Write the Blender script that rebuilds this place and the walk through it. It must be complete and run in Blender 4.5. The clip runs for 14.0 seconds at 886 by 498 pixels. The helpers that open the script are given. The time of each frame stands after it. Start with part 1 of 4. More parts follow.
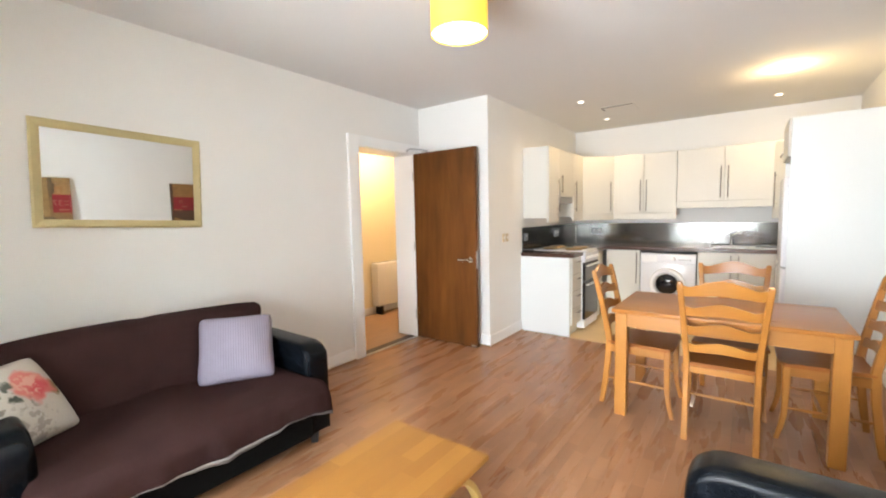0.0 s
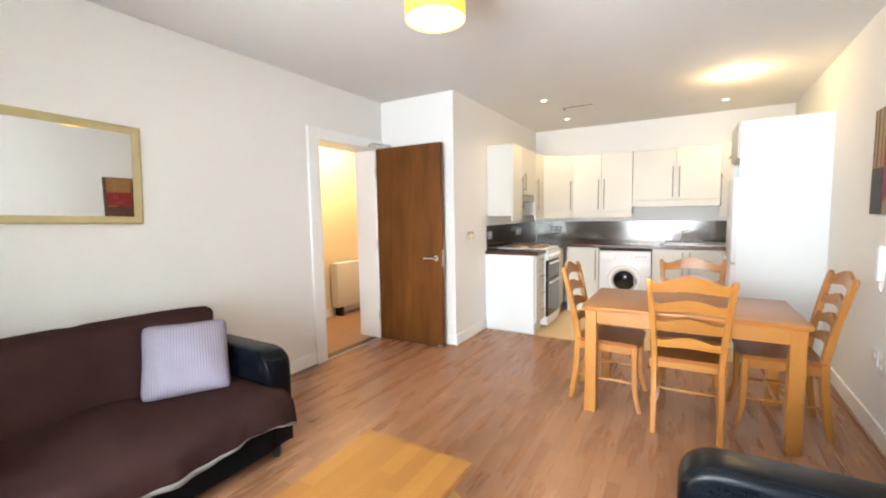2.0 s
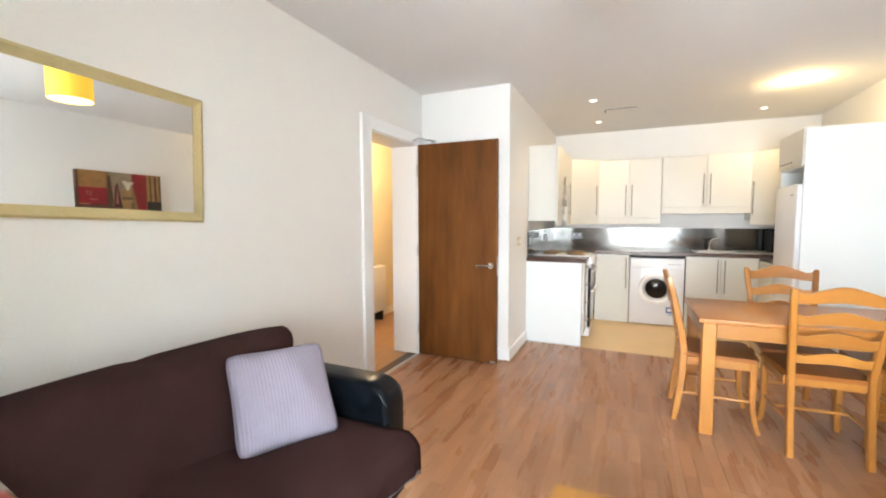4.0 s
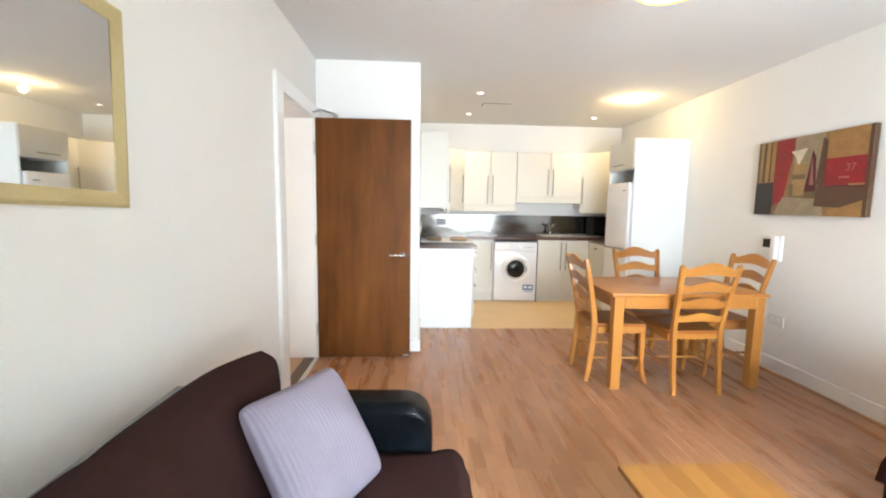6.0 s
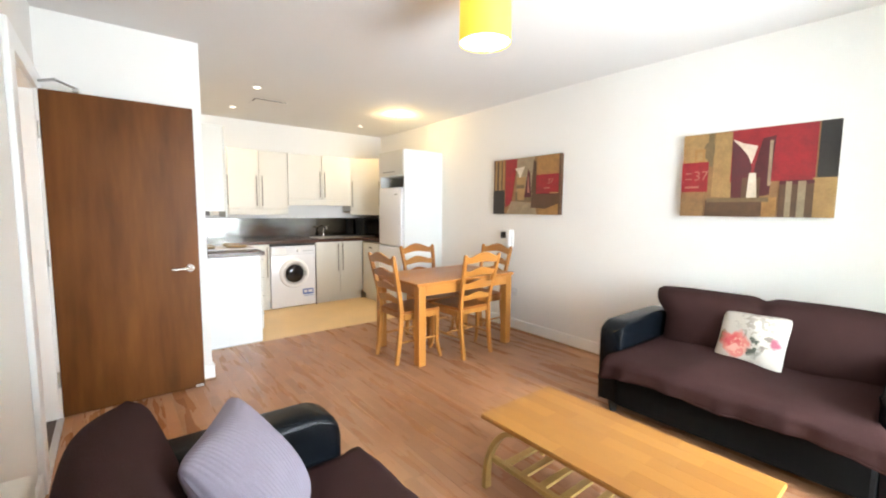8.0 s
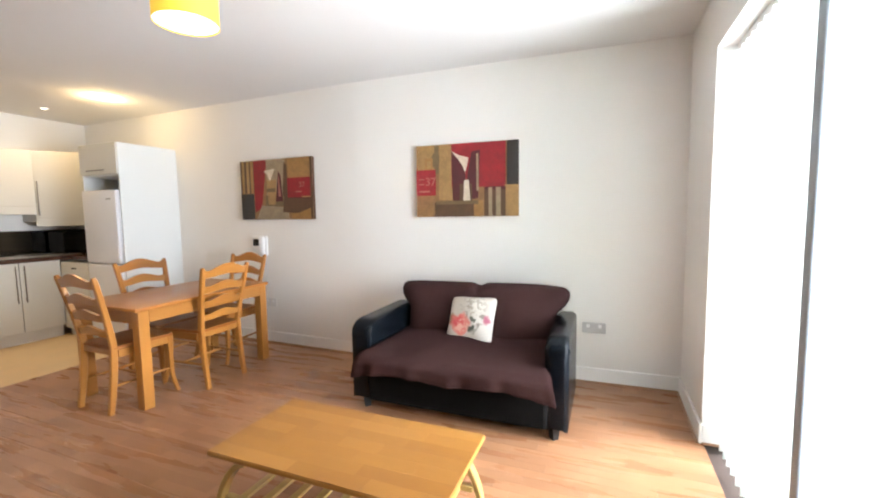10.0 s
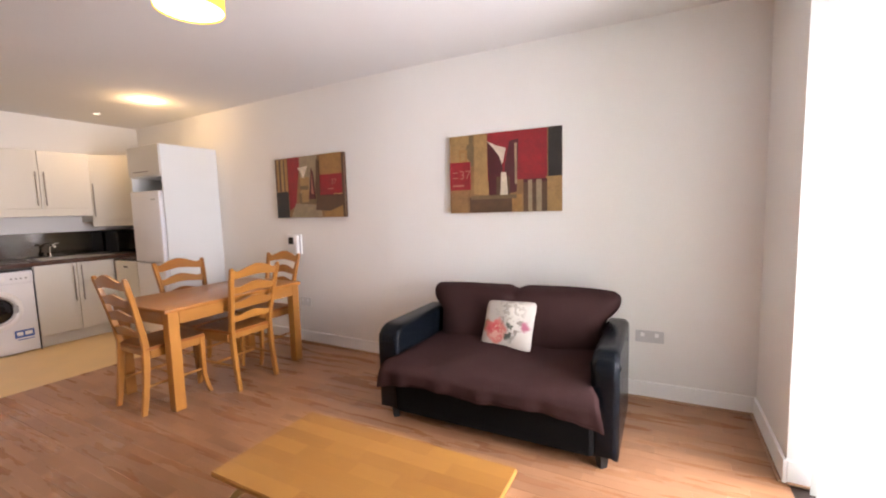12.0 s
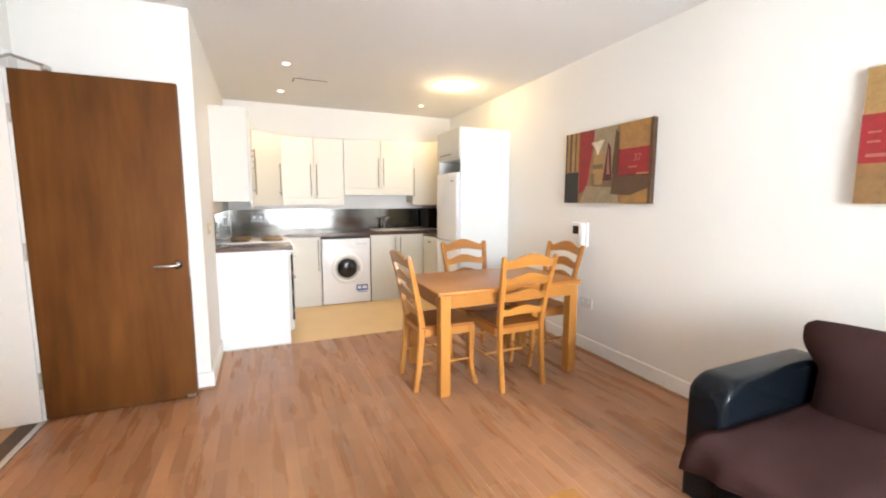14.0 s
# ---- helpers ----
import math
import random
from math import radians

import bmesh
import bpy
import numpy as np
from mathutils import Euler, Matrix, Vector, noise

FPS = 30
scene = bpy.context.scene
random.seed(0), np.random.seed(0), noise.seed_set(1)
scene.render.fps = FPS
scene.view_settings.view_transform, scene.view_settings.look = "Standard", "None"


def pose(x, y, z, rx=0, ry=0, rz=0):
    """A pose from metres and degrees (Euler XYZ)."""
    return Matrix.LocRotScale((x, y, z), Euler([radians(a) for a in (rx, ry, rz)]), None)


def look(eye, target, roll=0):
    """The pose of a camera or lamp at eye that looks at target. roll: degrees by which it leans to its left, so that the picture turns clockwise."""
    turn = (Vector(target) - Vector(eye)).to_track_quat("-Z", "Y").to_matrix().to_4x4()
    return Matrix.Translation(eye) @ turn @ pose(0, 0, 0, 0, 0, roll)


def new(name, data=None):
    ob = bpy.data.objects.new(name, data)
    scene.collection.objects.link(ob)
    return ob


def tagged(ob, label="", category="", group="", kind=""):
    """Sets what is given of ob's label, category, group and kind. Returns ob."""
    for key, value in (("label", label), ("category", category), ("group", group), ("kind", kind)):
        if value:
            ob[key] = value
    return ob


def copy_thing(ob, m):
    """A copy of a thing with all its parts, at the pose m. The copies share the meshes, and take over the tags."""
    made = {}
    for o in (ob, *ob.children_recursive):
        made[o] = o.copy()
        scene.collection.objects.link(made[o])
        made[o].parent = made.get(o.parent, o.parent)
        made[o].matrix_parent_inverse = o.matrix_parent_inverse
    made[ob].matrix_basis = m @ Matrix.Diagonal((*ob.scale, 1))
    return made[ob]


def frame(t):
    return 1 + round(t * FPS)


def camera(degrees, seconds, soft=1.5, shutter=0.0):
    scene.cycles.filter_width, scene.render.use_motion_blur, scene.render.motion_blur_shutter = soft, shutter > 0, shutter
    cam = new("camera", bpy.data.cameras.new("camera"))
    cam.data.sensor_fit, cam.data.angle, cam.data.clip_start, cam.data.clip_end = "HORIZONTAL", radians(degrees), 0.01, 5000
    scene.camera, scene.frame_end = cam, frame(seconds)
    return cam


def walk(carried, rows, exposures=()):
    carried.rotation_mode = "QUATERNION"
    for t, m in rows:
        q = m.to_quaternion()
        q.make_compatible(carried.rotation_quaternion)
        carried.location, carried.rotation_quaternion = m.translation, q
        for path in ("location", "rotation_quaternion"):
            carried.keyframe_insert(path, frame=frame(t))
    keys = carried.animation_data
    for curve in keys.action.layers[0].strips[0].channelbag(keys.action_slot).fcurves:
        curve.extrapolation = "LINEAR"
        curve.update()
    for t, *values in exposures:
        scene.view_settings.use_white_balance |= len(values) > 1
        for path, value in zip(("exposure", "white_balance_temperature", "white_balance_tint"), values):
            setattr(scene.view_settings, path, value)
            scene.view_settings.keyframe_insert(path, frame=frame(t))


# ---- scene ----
cam = camera(93.9, 14.0, soft=2.0)
PATH = [
    (0, (0.244, 0.439, 1.328), (-0.939, 2.043, 1.166), -1.2),
    (0.5, (0.311, 0.48, 1.333), (-0.681, 2.209, 1.167), -1.5),
    (1, (0.32, 0.508, 1.323), (-0.587, 2.282, 1.153), -1.6),
    (1.5, (0.238, 0.509, 1.287), (-0.671, 2.284, 1.132), -1.6),
    (2, (0.112, 0.47, 1.315), (-0.893, 2.191, 1.144), -1.0),
    (2.5, (-0.13, 0.396, 1.315), (-1.173, 2.094, 1.147), -0.6),
    (2.7, (-0.208, 0.393, 1.304), (-1.274, 2.077, 1.142), -0.3),
    (3.2, (-0.43, 0.385, 1.288), (-1.481, 2.079, 1.138), 0.0),
    (3.75, (-0.717, 0.381, 1.289), (-1.624, 2.158, 1.146), -0.1),
    (4.3, (-1.017, 0.396, 1.299), (-1.708, 2.267, 1.155), -0.1),
    (4.8, (-1.273, 0.437, 1.306), (-1.771, 2.368, 1.151), 0.6),
    (5, (-1.369, 0.46, 1.307), (-1.799, 2.407, 1.146), 1.1),
    (5.5, (-1.582, 0.453, 1.308), (-1.771, 2.434, 1.112), 1.4),
    (6, (-1.799, 0.423, 1.306), (-1.693, 2.409, 1.094), 0.9),
    (6.5, (-1.969, 0.452, 1.297), (-1.608, 2.41, 1.108), 0.7),
    (7, (-2.135, 0.506, 1.303), (-1.487, 2.39, 1.131), 0.6),
    (7.5, (-2.267, 0.522, 1.317), (-1.296, 2.261, 1.141), 0.5),
    (8, (-2.36, 0.493, 1.307), (-1.117, 2.048, 1.119), 0.5),
    (8.5, (-2.341, 0.471, 1.325), (-0.887, 1.829, 1.124), 0.3),
    (9, (-2.313, 0.453, 1.319), (-0.689, 1.604, 1.125), -0.0),
    (9.2, (-2.285, 0.437, 1.312), (-0.602, 1.5, 1.126), -0.2),
    (9.7, (-2.224, 0.38, 1.303), (-0.419, 1.224, 1.13), -0.6),
    (10.25, (-2.17, 0.307, 1.308), (-0.285, 0.951, 1.135), -0.9),
    (10.8, (-2.12, 0.266, 1.32), (-0.204, 0.81, 1.136), -1.1),
    (11.3, (-2.068, 0.297, 1.332), (-0.165, 0.879, 1.13), -1.1),
    (11.5, (-2.045, 0.327, 1.336), (-0.158, 0.953, 1.126), -1.1),
    (12, (-1.935, 0.354, 1.312), (-0.176, 1.287, 1.121), -1.6),
    (12.5, (-1.806, 0.43, 1.294), (-0.241, 1.664, 1.122), -1.5),
    (13, (-1.647, 0.546, 1.303), (-0.344, 2.051, 1.117), -0.9),
    (13.5, (-1.526, 0.662, 1.291), (-0.514, 2.375, 1.083), -0.2),
    (14, (-1.449, 0.848, 1.291), (-0.654, 2.668, 1.056), 0.1),
]
EXPOSURES = [(0.0, -0.47, 6750, 13), (2.5, -0.34, 6600, 12), (5.0, -0.4, 6650, 11), (6.5, -0.25, 6350, 10), (8.0, -0.28, 6600, 11), (9.0, -0.38, 6600, 13),
             (10.2, -0.7, 6600, 15), (11.3, -0.98, 6700, 18), (11.6, -0.98, 6850, 20), (12.0, -0.94, 7100, 28), (12.5, -0.76, 6850, 17), (12.8, -0.5, 6750, 14), (13.5, -0.28, 6750, 14), (14.0, -0.26, 6750, 14)]
walk(cam, [(t, look(eye, target, roll)) for t, eye, target, roll in PATH], EXPOSURES)

# ---- light ----
world = bpy.data.worlds.new("world")
scene.world = world
world.use_nodes = True
wn = world.node_tree.nodes
sky = wn.new("ShaderNodeTexSky")
sky.sky_type = "NISHITA"
sky.sun_disc = False
sky.sun_elevation, sky.sun_rotation = radians(6), radians(184)
wn["Background"].inputs["Strength"].default_value = 0.12
world.node_tree.links.new(sky.outputs["Color"], wn["Background"].inputs["Color"])


def lamp(name, kind, energy, colour, m, **more):
    data = bpy.data.lights.new(name, kind)
    data.energy, data.color = energy, colour
    if kind == "AREA":
        data.shape, data.size, data.size_y = "RECTANGLE", more["size"], more["size_y"]
    elif kind == "SPOT":
        data.spot_size, data.spot_blend, data.shadow_soft_size = radians(more["cone"]), 1.0, 0.03
    elif kind == "SUN":
        data.angle = radians(more["angle"])
    else:
        data.shadow_soft_size = more["radius"]
    ob = new(name, data)
    ob.matrix_world = m
    return ob


TOP_Z = 2.476
DAY, WARM = (0.82, 0.92, 1.0), (1.0, 0.72, 0.38)
lamp("window_daylight", "AREA", 1100, DAY, pose(-0.5, -1.1, 1.2, 90, 0, 0), size=3.8, size_y=1.35)
lamp("sun", "SUN", 0.3, (0.82, 0.92, 1.0), pose(0, 0, 6, 84, 0, 4), angle=50)
SPOTS = [(-1.195, 4.863), (-1.2, 5.872), (0.459, 5.92), (0.461, 4.926)]
for sx, sy in SPOTS:
    near_fridge = sx > 0 and sy < 5
    if near_fridge:  # this bulb hangs a little out of its fitting and washes the ceiling
        lamp("loose_spot_bulb", "POINT", 16, (1.0, 0.72, 0.34), pose(sx, sy, TOP_Z - 0.08), radius=0.03)
    else:
        lamp("spot_lamp", "SPOT", 34, WARM, pose(sx, sy, 2.455), cone=150)
lamp("pendant_bulb", "POINT", 42, (1.0, 0.78, 0.48), pose(-0.84, 2.069, TOP_Z - 0.2), radius=0.04)
lamp("hall_bulb", "POINT", 68, (1.0, 0.74, 0.46), pose(-3.3, 4.3, 2.3), radius=0.08)


# ---- materials ----
def material(name, colour, rough=0.5, metal=0.0, vary=0.12, scale=6.0, fine=60.0, bump=0.05, stretch=(1, 1, 1),
             spec=0.5, second=None, per="", bump_fine=True, coat=0.0, grain=0.6):
    """Principled material with large and fine variation of colour, roughness and relief."""
    m = bpy.data.materials.new(name)
    m.use_nodes = True
    n, l = m.node_tree.nodes, m.node_tree.links
    b = n["Principled BSDF"]
    b.inputs["Roughness"].default_value = rough
    b.inputs["Metallic"].default_value = metal
    b.inputs["Specular IOR Level"].default_value = spec
    b.inputs["Coat Weight"].default_value = coat
    tc = n.new("ShaderNodeTexCoord")
    mp = n.new("ShaderNodeMapping")
    mp.inputs["Scale"].default_value = stretch
    l.new(tc.outputs["Object"], mp.inputs["Vector"])
    big = n.new("ShaderNodeTexNoise")
    big.inputs["Scale"].default_value, big.inputs["Detail"].default_value = scale, 5
    small = n.new("ShaderNodeTexNoise")
    small.inputs["Scale"].default_value, small.inputs["Detail"].default_value = fine, 4
    for t in (big, small):
        l.new(mp.outputs["Vector"], t.inputs["Vector"])
    blend = n.new("ShaderNodeMath")
    blend.operation = "MULTIPLY_ADD"
    blend.inputs[1].default_value = 0.35
    l.new(small.outputs["Fac"], blend.inputs[0])
    half = n.new("ShaderNodeMath")
    half.operation = "MULTIPLY"
    half.inputs[1].default_value = 0.65
    l.new(big.outputs["Fac"], half.inputs[0])
    l.new(half.outputs[0], blend.inputs[2])
    value = blend.outputs[0]
    if per:
        src = n.new("ShaderNodeNewGeometry" if per == "island" else "ShaderNodeObjectInfo")
        rnd = src.outputs["Random Per Island" if per == "island" else "Random"]
        mixr = n.new("ShaderNodeMath")
        mixr.operation = "MULTIPLY_ADD"
        mixr.inputs[1].default_value = 0.5
        l.new(rnd, mixr.inputs[0])
        less = n.new("ShaderNodeMath")
        less.operation = "MULTIPLY_ADD"
        less.inputs[1].default_value, less.inputs[2].default_value = grain, 0.25 - 0.5 * grain
        l.new(value, less.inputs[0])
        l.new(less.outputs[0], mixr.inputs[2])
        value = mixr.outputs[0]
    ramp = n.new("ShaderNodeValToRGB")
    lo = second or tuple(c * (1 - vary) for c in colour)
    hi = colour if second else tuple(min(1, c * (1 + vary * 0.5)) for c in colour)
    ramp.color_ramp.elements[0].position, ramp.color_ramp.elements[1].position = (0.18, 0.78) if per else (0.3, 0.7)
    ramp.color_ramp.elements[0].color, ramp.color_ramp.elements[1].color = (*lo, 1), (*hi, 1)
    l.new(value, ramp.inputs["Fac"])
    l.new(ramp.outputs["Color"], b.inputs["Base Color"])
    rr = n.new("ShaderNodeMapRange")
    rr.inputs["To Min"].default_value, rr.inputs["To Max"].default_value = max(0.02, rough * 0.8), min(1, rough * 1.2)
    l.new(big.outputs["Fac"], rr.inputs["Value"])
    l.new(rr.outputs["Result"], b.inputs["Roughness"])
    if bump:
        bp = n.new("ShaderNodeBump")
        bp.inputs["Strength"].default_value, bp.inputs["Distance"].default_value = bump, 0.01
        l.new((small if bump_fine else big).outputs["Fac"], bp.inputs["Height"])
        l.new(bp.outputs["Normal"], b.inputs["Normal"])
    return m


def glowing(name, colour, strength, base=(0.8, 0.8, 0.8)):
    m = material(name, base, 0.6, bump=0)
    b = m.node_tree.nodes["Principled BSDF"]
    b.inputs["Emission Color"].default_value = (*colour, 1)
    b.inputs["Emission Strength"].default_value = strength
    return m


M = {}
M["wall"] = material("white_wall_paint", (0.82, 0.805, 0.775), 0.75, vary=0.03, scale=1.2, fine=180, bump=0.04, spec=0.3)
M["ceiling"] = material("white_ceiling_paint", (0.76, 0.75, 0.735), 0.85, vary=0.03, scale=1.0, fine=150, bump=0.04, spec=0.2)
M["hall"] = material("cream_hall_paint", (0.82, 0.72, 0.52), 0.75, vary=0.03, scale=1.5, fine=150, bump=0.04, spec=0.3)
M["trim"] = material("white_gloss_paint", (0.88, 0.88, 0.87), 0.32, vary=0.03, scale=3, fine=90, bump=0.03)
M["laminate"] = material("oak_laminate_strip", (0.39, 0.195, 0.1), 0.28, scale=3.0, fine=20, bump=0, stretch=(4, 0.5, 1), spec=0.3,
                         second=(0.225, 0.1, 0.048), per="island", grain=0.3)
M["bead"] = material("wood_bead", (0.42, 0.25, 0.14), 0.45, second=(0.28, 0.16, 0.09), scale=3, stretch=(8, 1, 8))
M["vinyl"] = material("cream_vinyl", (0.72, 0.52, 0.27), 0.42, vary=0.10, scale=4, fine=70, bump=0.03)
M["door"] = material("walnut_veneer", (0.165, 0.06, 0.015), 0.42, scale=1.4, fine=6, bump=0.01, spec=0.12, stretch=(3.0, 3.0, 0.4),
                     second=(0.06, 0.02, 0.006))
M["pine"] = material("varnished_pine", (0.43, 0.185, 0.037), 0.3, scale=4, fine=30, bump=0.03, stretch=(6, 6, 0.8), second=(0.3, 0.112, 0.02), coat=0.15, per="object")
M["pine_rail"] = material("varnished_pine_rail", (0.42, 0.18, 0.036), 0.3, scale=4, fine=30, bump=0.03, stretch=(0.8, 6, 6), second=(0.29, 0.105, 0.019), coat=0.15, per="object")
M["pine_dark"] = material("varnished_pine_seat", (0.3, 0.1, 0.02), 0.4, scale=3, fine=30, bump=0.03, stretch=(1, 7, 5), second=(0.26, 0.085, 0.016), spec=0.25)
M["pine_top"] = material("varnished_table_top", (0.4, 0.158, 0.032), 0.3, scale=3, fine=28, bump=0.005, stretch=(1, 8, 5), second=(0.35, 0.127, 0.025), spec=0.35)
M["beech"] = material("honey_beech", (0.36, 0.162, 0.032), 0.42, scale=2.5, fine=26, bump=0.02, stretch=(9, 0.8, 5), second=(0.27, 0.11, 0.02), spec=0.35, per="object")
M["beech_leg"] = material("bent_beech", (0.52, 0.36, 0.12), 0.35, scale=4, fine=30, second=(0.38, 0.24, 0.07), stretch=(4, 4, 4))
M["leather"] = material("black_leather", (0.003, 0.0045, 0.0065), 0.25, vary=0.1, scale=3, fine=220, bump=0.05, spec=0.16)
M["black_fabric"] = material("black_sofa_lining", (0.005, 0.005, 0.005), 0.9, vary=0.3, fine=200, bump=0.2, spec=0.08)
M["throw"] = material("brown_throw", (0.041, 0.0195, 0.0185), 0.9, vary=0.25, scale=5, fine=260, bump=0.35, spec=0.04)
M["hem"] = material("pale_throw_lining", (0.22, 0.2, 0.19), 0.9, vary=0.2, fine=200, bump=0.3)
M["cab"] = material("white_gloss_cabinet", (0.67, 0.655, 0.6), 0.38, vary=0.02, scale=2, fine=40, bump=0.01, spec=0.3)
M["panel"] = material("white_end_panel", (0.79, 0.82, 0.815), 0.3, vary=0.02, scale=2, fine=60, bump=0.01)
M["worktop"] = material("dark_brown_worktop", (0.075, 0.035, 0.024), 0.22, vary=0.5, scale=10, fine=120, bump=0.02)
M["steel"] = material("brushed_steel", (0.55, 0.55, 0.55), 0.3, 1.0, vary=0.1, scale=3, fine=90, bump=0.02, stretch=(1, 1, 12))
M["splash"] = material("brushed_steel_splashback", (0.2, 0.197, 0.19), 0.09, 1.0, vary=0.12, scale=2, fine=60, bump=0.015, stretch=(1, 1, 10))
M["handle"] = material("dull_steel_handle", (0.27, 0.25, 0.22), 0.45, 0.5, vary=0.1, bump=0.01, spec=0.3)
M["plate"] = material("pale_grey_plate", (0.7, 0.69, 0.67), 0.4, vary=0.05, bump=0.01)
M["grey_plate"] = material("grey_steel_plate", (0.56, 0.56, 0.56), 0.4, 0.1, vary=0.08, bump=0.01)
M["chrome"] = material("chrome", (0.75, 0.74, 0.72), 0.12, 1.0, vary=0.03, bump=0)
M["white"] = material("white_plastic", (0.82, 0.82, 0.82), 0.35, vary=0.03, bump=0.01)
M["enamel"] = material("white_enamel", (0.8, 0.81, 0.84), 0.25, vary=0.02, bump=0)
M["black_glass"] = material("black_glass", (0.008, 0.008, 0.01), 0.08, vary=0.2, bump=0)
M["grey"] = material("grey_plastic", (0.33, 0.34, 0.35), 0.45, vary=0.1)
M["dark"] = material("dark_gap", (0.015, 0.014, 0.013), 0.7, vary=0.2)
M["blue"] = material("blue_label", (0.05, 0.13, 0.42), 0.4, vary=0.1)
M["cream"] = material("cream_heater_metal", (0.8, 0.79, 0.74), 0.4, vary=0.05)
M["gilt"] = material("pale_gilt_frame", (0.52, 0.43, 0.22), 0.4, 0.2, vary=0.12, scale=6, fine=80, bump=0.03)
M["brass"] = material("brass_plate", (0.62, 0.5, 0.32), 0.35, 0.6, vary=0.1)
M["lavender"] = material("lavender_knit", (0.31, 0.275, 0.345), 0.9, vary=0.12, scale=9, fine=220, bump=0.4, spec=0.15)
M["threshold"] = material("dark_threshold", (0.07, 0.045, 0.035), 0.6, vary=0.3, fine=120, bump=0.1)
M["ring"] = material("hob_ring", (0.34, 0.23, 0.11), 0.3, 0.8, vary=0.3)
M["frame_white"] = material("white_window_frame", (0.8, 0.8, 0.8), 0.35, vary=0.03)
# blue-grey of the post's unlit side, put into its base colour
M["post_shade"] = material("mullion_shade_grey", (0.28, 0.31, 0.34), 0.5, vary=0.08)
M["ground"] = material("pale_paving", (0.35, 0.34, 0.32), 0.9, vary=0.2, scale=0.3, fine=4)
M["glow_spot"] = glowing("spot_glow", (1.0, 0.85, 0.6), 14)
M["glow_diffuser"] = glowing("lamp_diffuser", (1.0, 0.86, 0.6), 9)
M["shade"] = glowing("yellow_shade", (1.0, 0.62, 0.06), 0.95, (0.8, 0.55, 0.06))
for key, colour in dict(p_red=(0.25, 0.009, 0.014), p_dark_red=(0.075, 0.009, 0.012), p_tan=(0.24, 0.13, 0.05), p_gold=(0.33, 0.195, 0.072), p_black=(0.022, 0.018, 0.016),
                        p_brown=(0.09, 0.045, 0.022), p_faded=(0.34, 0.12, 0.09), p_cream=(0.62, 0.54, 0.42), p_olive=(0.15, 0.1, 0.045), p_ochre=(0.32, 0.165, 0.05), p_grey=(0.29, 0.225, 0.14)).items():
    M[key] = material("oil_" + key[2:], colour, 0.6, vary=0.3, scale=14, fine=60, bump=0.25)
M["canvas"] = material("canvas_edge", (0.5, 0.42, 0.34), 0.8, vary=0.2, fine=200, bump=0.2)

mir = bpy.data.materials.new("mirror_glass")
mir.use_nodes = True
mb = mir.node_tree.nodes["Principled BSDF"]
mb.inputs["Base Color"].default_value, mb.inputs["Metallic"].default_value, mb.inputs["Roughness"].default_value = (0.74, 0.75, 0.74, 1), 1.0, 0.015
M["mirror"] = mir

gl = bpy.data.materials.new("window_glass")
gl.use_nodes = True
gb = gl.node_tree.nodes["Principled BSDF"]
gb.inputs["Transmission Weight"].default_value, gb.inputs["Roughness"].default_value, gb.inputs["IOR"].default_value = 1.0, 0.0, 1.45
M["glass"] = gl

bl = bpy.data.materials.new("blind_fabric")
bl.use_nodes = True
bn, bk = bl.node_tree.nodes, bl.node_tree.links
tr = bn.new("ShaderNodeBsdfTranslucent")
tr.inputs["Color"].default_value = (0.78, 0.8, 0.77, 1)
df = bn.new("ShaderNodeBsdfDiffuse")
df.inputs["Color"].default_value = (0.7, 0.72, 0.69, 1)
mx = bn.new("ShaderNodeMixShader")
mx.inputs["Fac"].default_value = 0.3
wv = bn.new("ShaderNodeTexNoise")
wv.inputs["Scale"].default_value = 300
bb = bn.new("ShaderNodeBump")
bb.inputs["Strength"].default_value = 0.2
bk.new(wv.outputs["Fac"], bb.inputs["Height"])
bk.new(bb.outputs["Normal"], df.inputs["Normal"])
bk.new(tr.outputs[0], mx.inputs[1])
bk.new(df.outputs[0], mx.inputs[2])
bk.new(mx.outputs[0], bn["Material Output"].inputs["Surface"])
M["blind"] = bl

# ribbed knit: bands give relief across the cushion
kn, kl = M["lavender"].node_tree.nodes, M["lavender"].node_tree.links
ktc = kn.new("ShaderNodeTexCoord")
kw = kn.new("ShaderNodeTexWave")
kw.inputs["Scale"].default_value, kw.inputs["Distortion"].default_value = 25, 0.3
kl.new(ktc.outputs["Object"], kw.inputs["Vector"])
kb = kn.new("ShaderNodeBump")
kb.inputs["Strength"].default_value, kb.inputs["Distance"].default_value = 0.26, 0.01
kl.new(kw.outputs["Fac"], kb.inputs["Height"])
kl.new(kb.outputs["Normal"], kn["Principled BSDF"].inputs["Normal"])


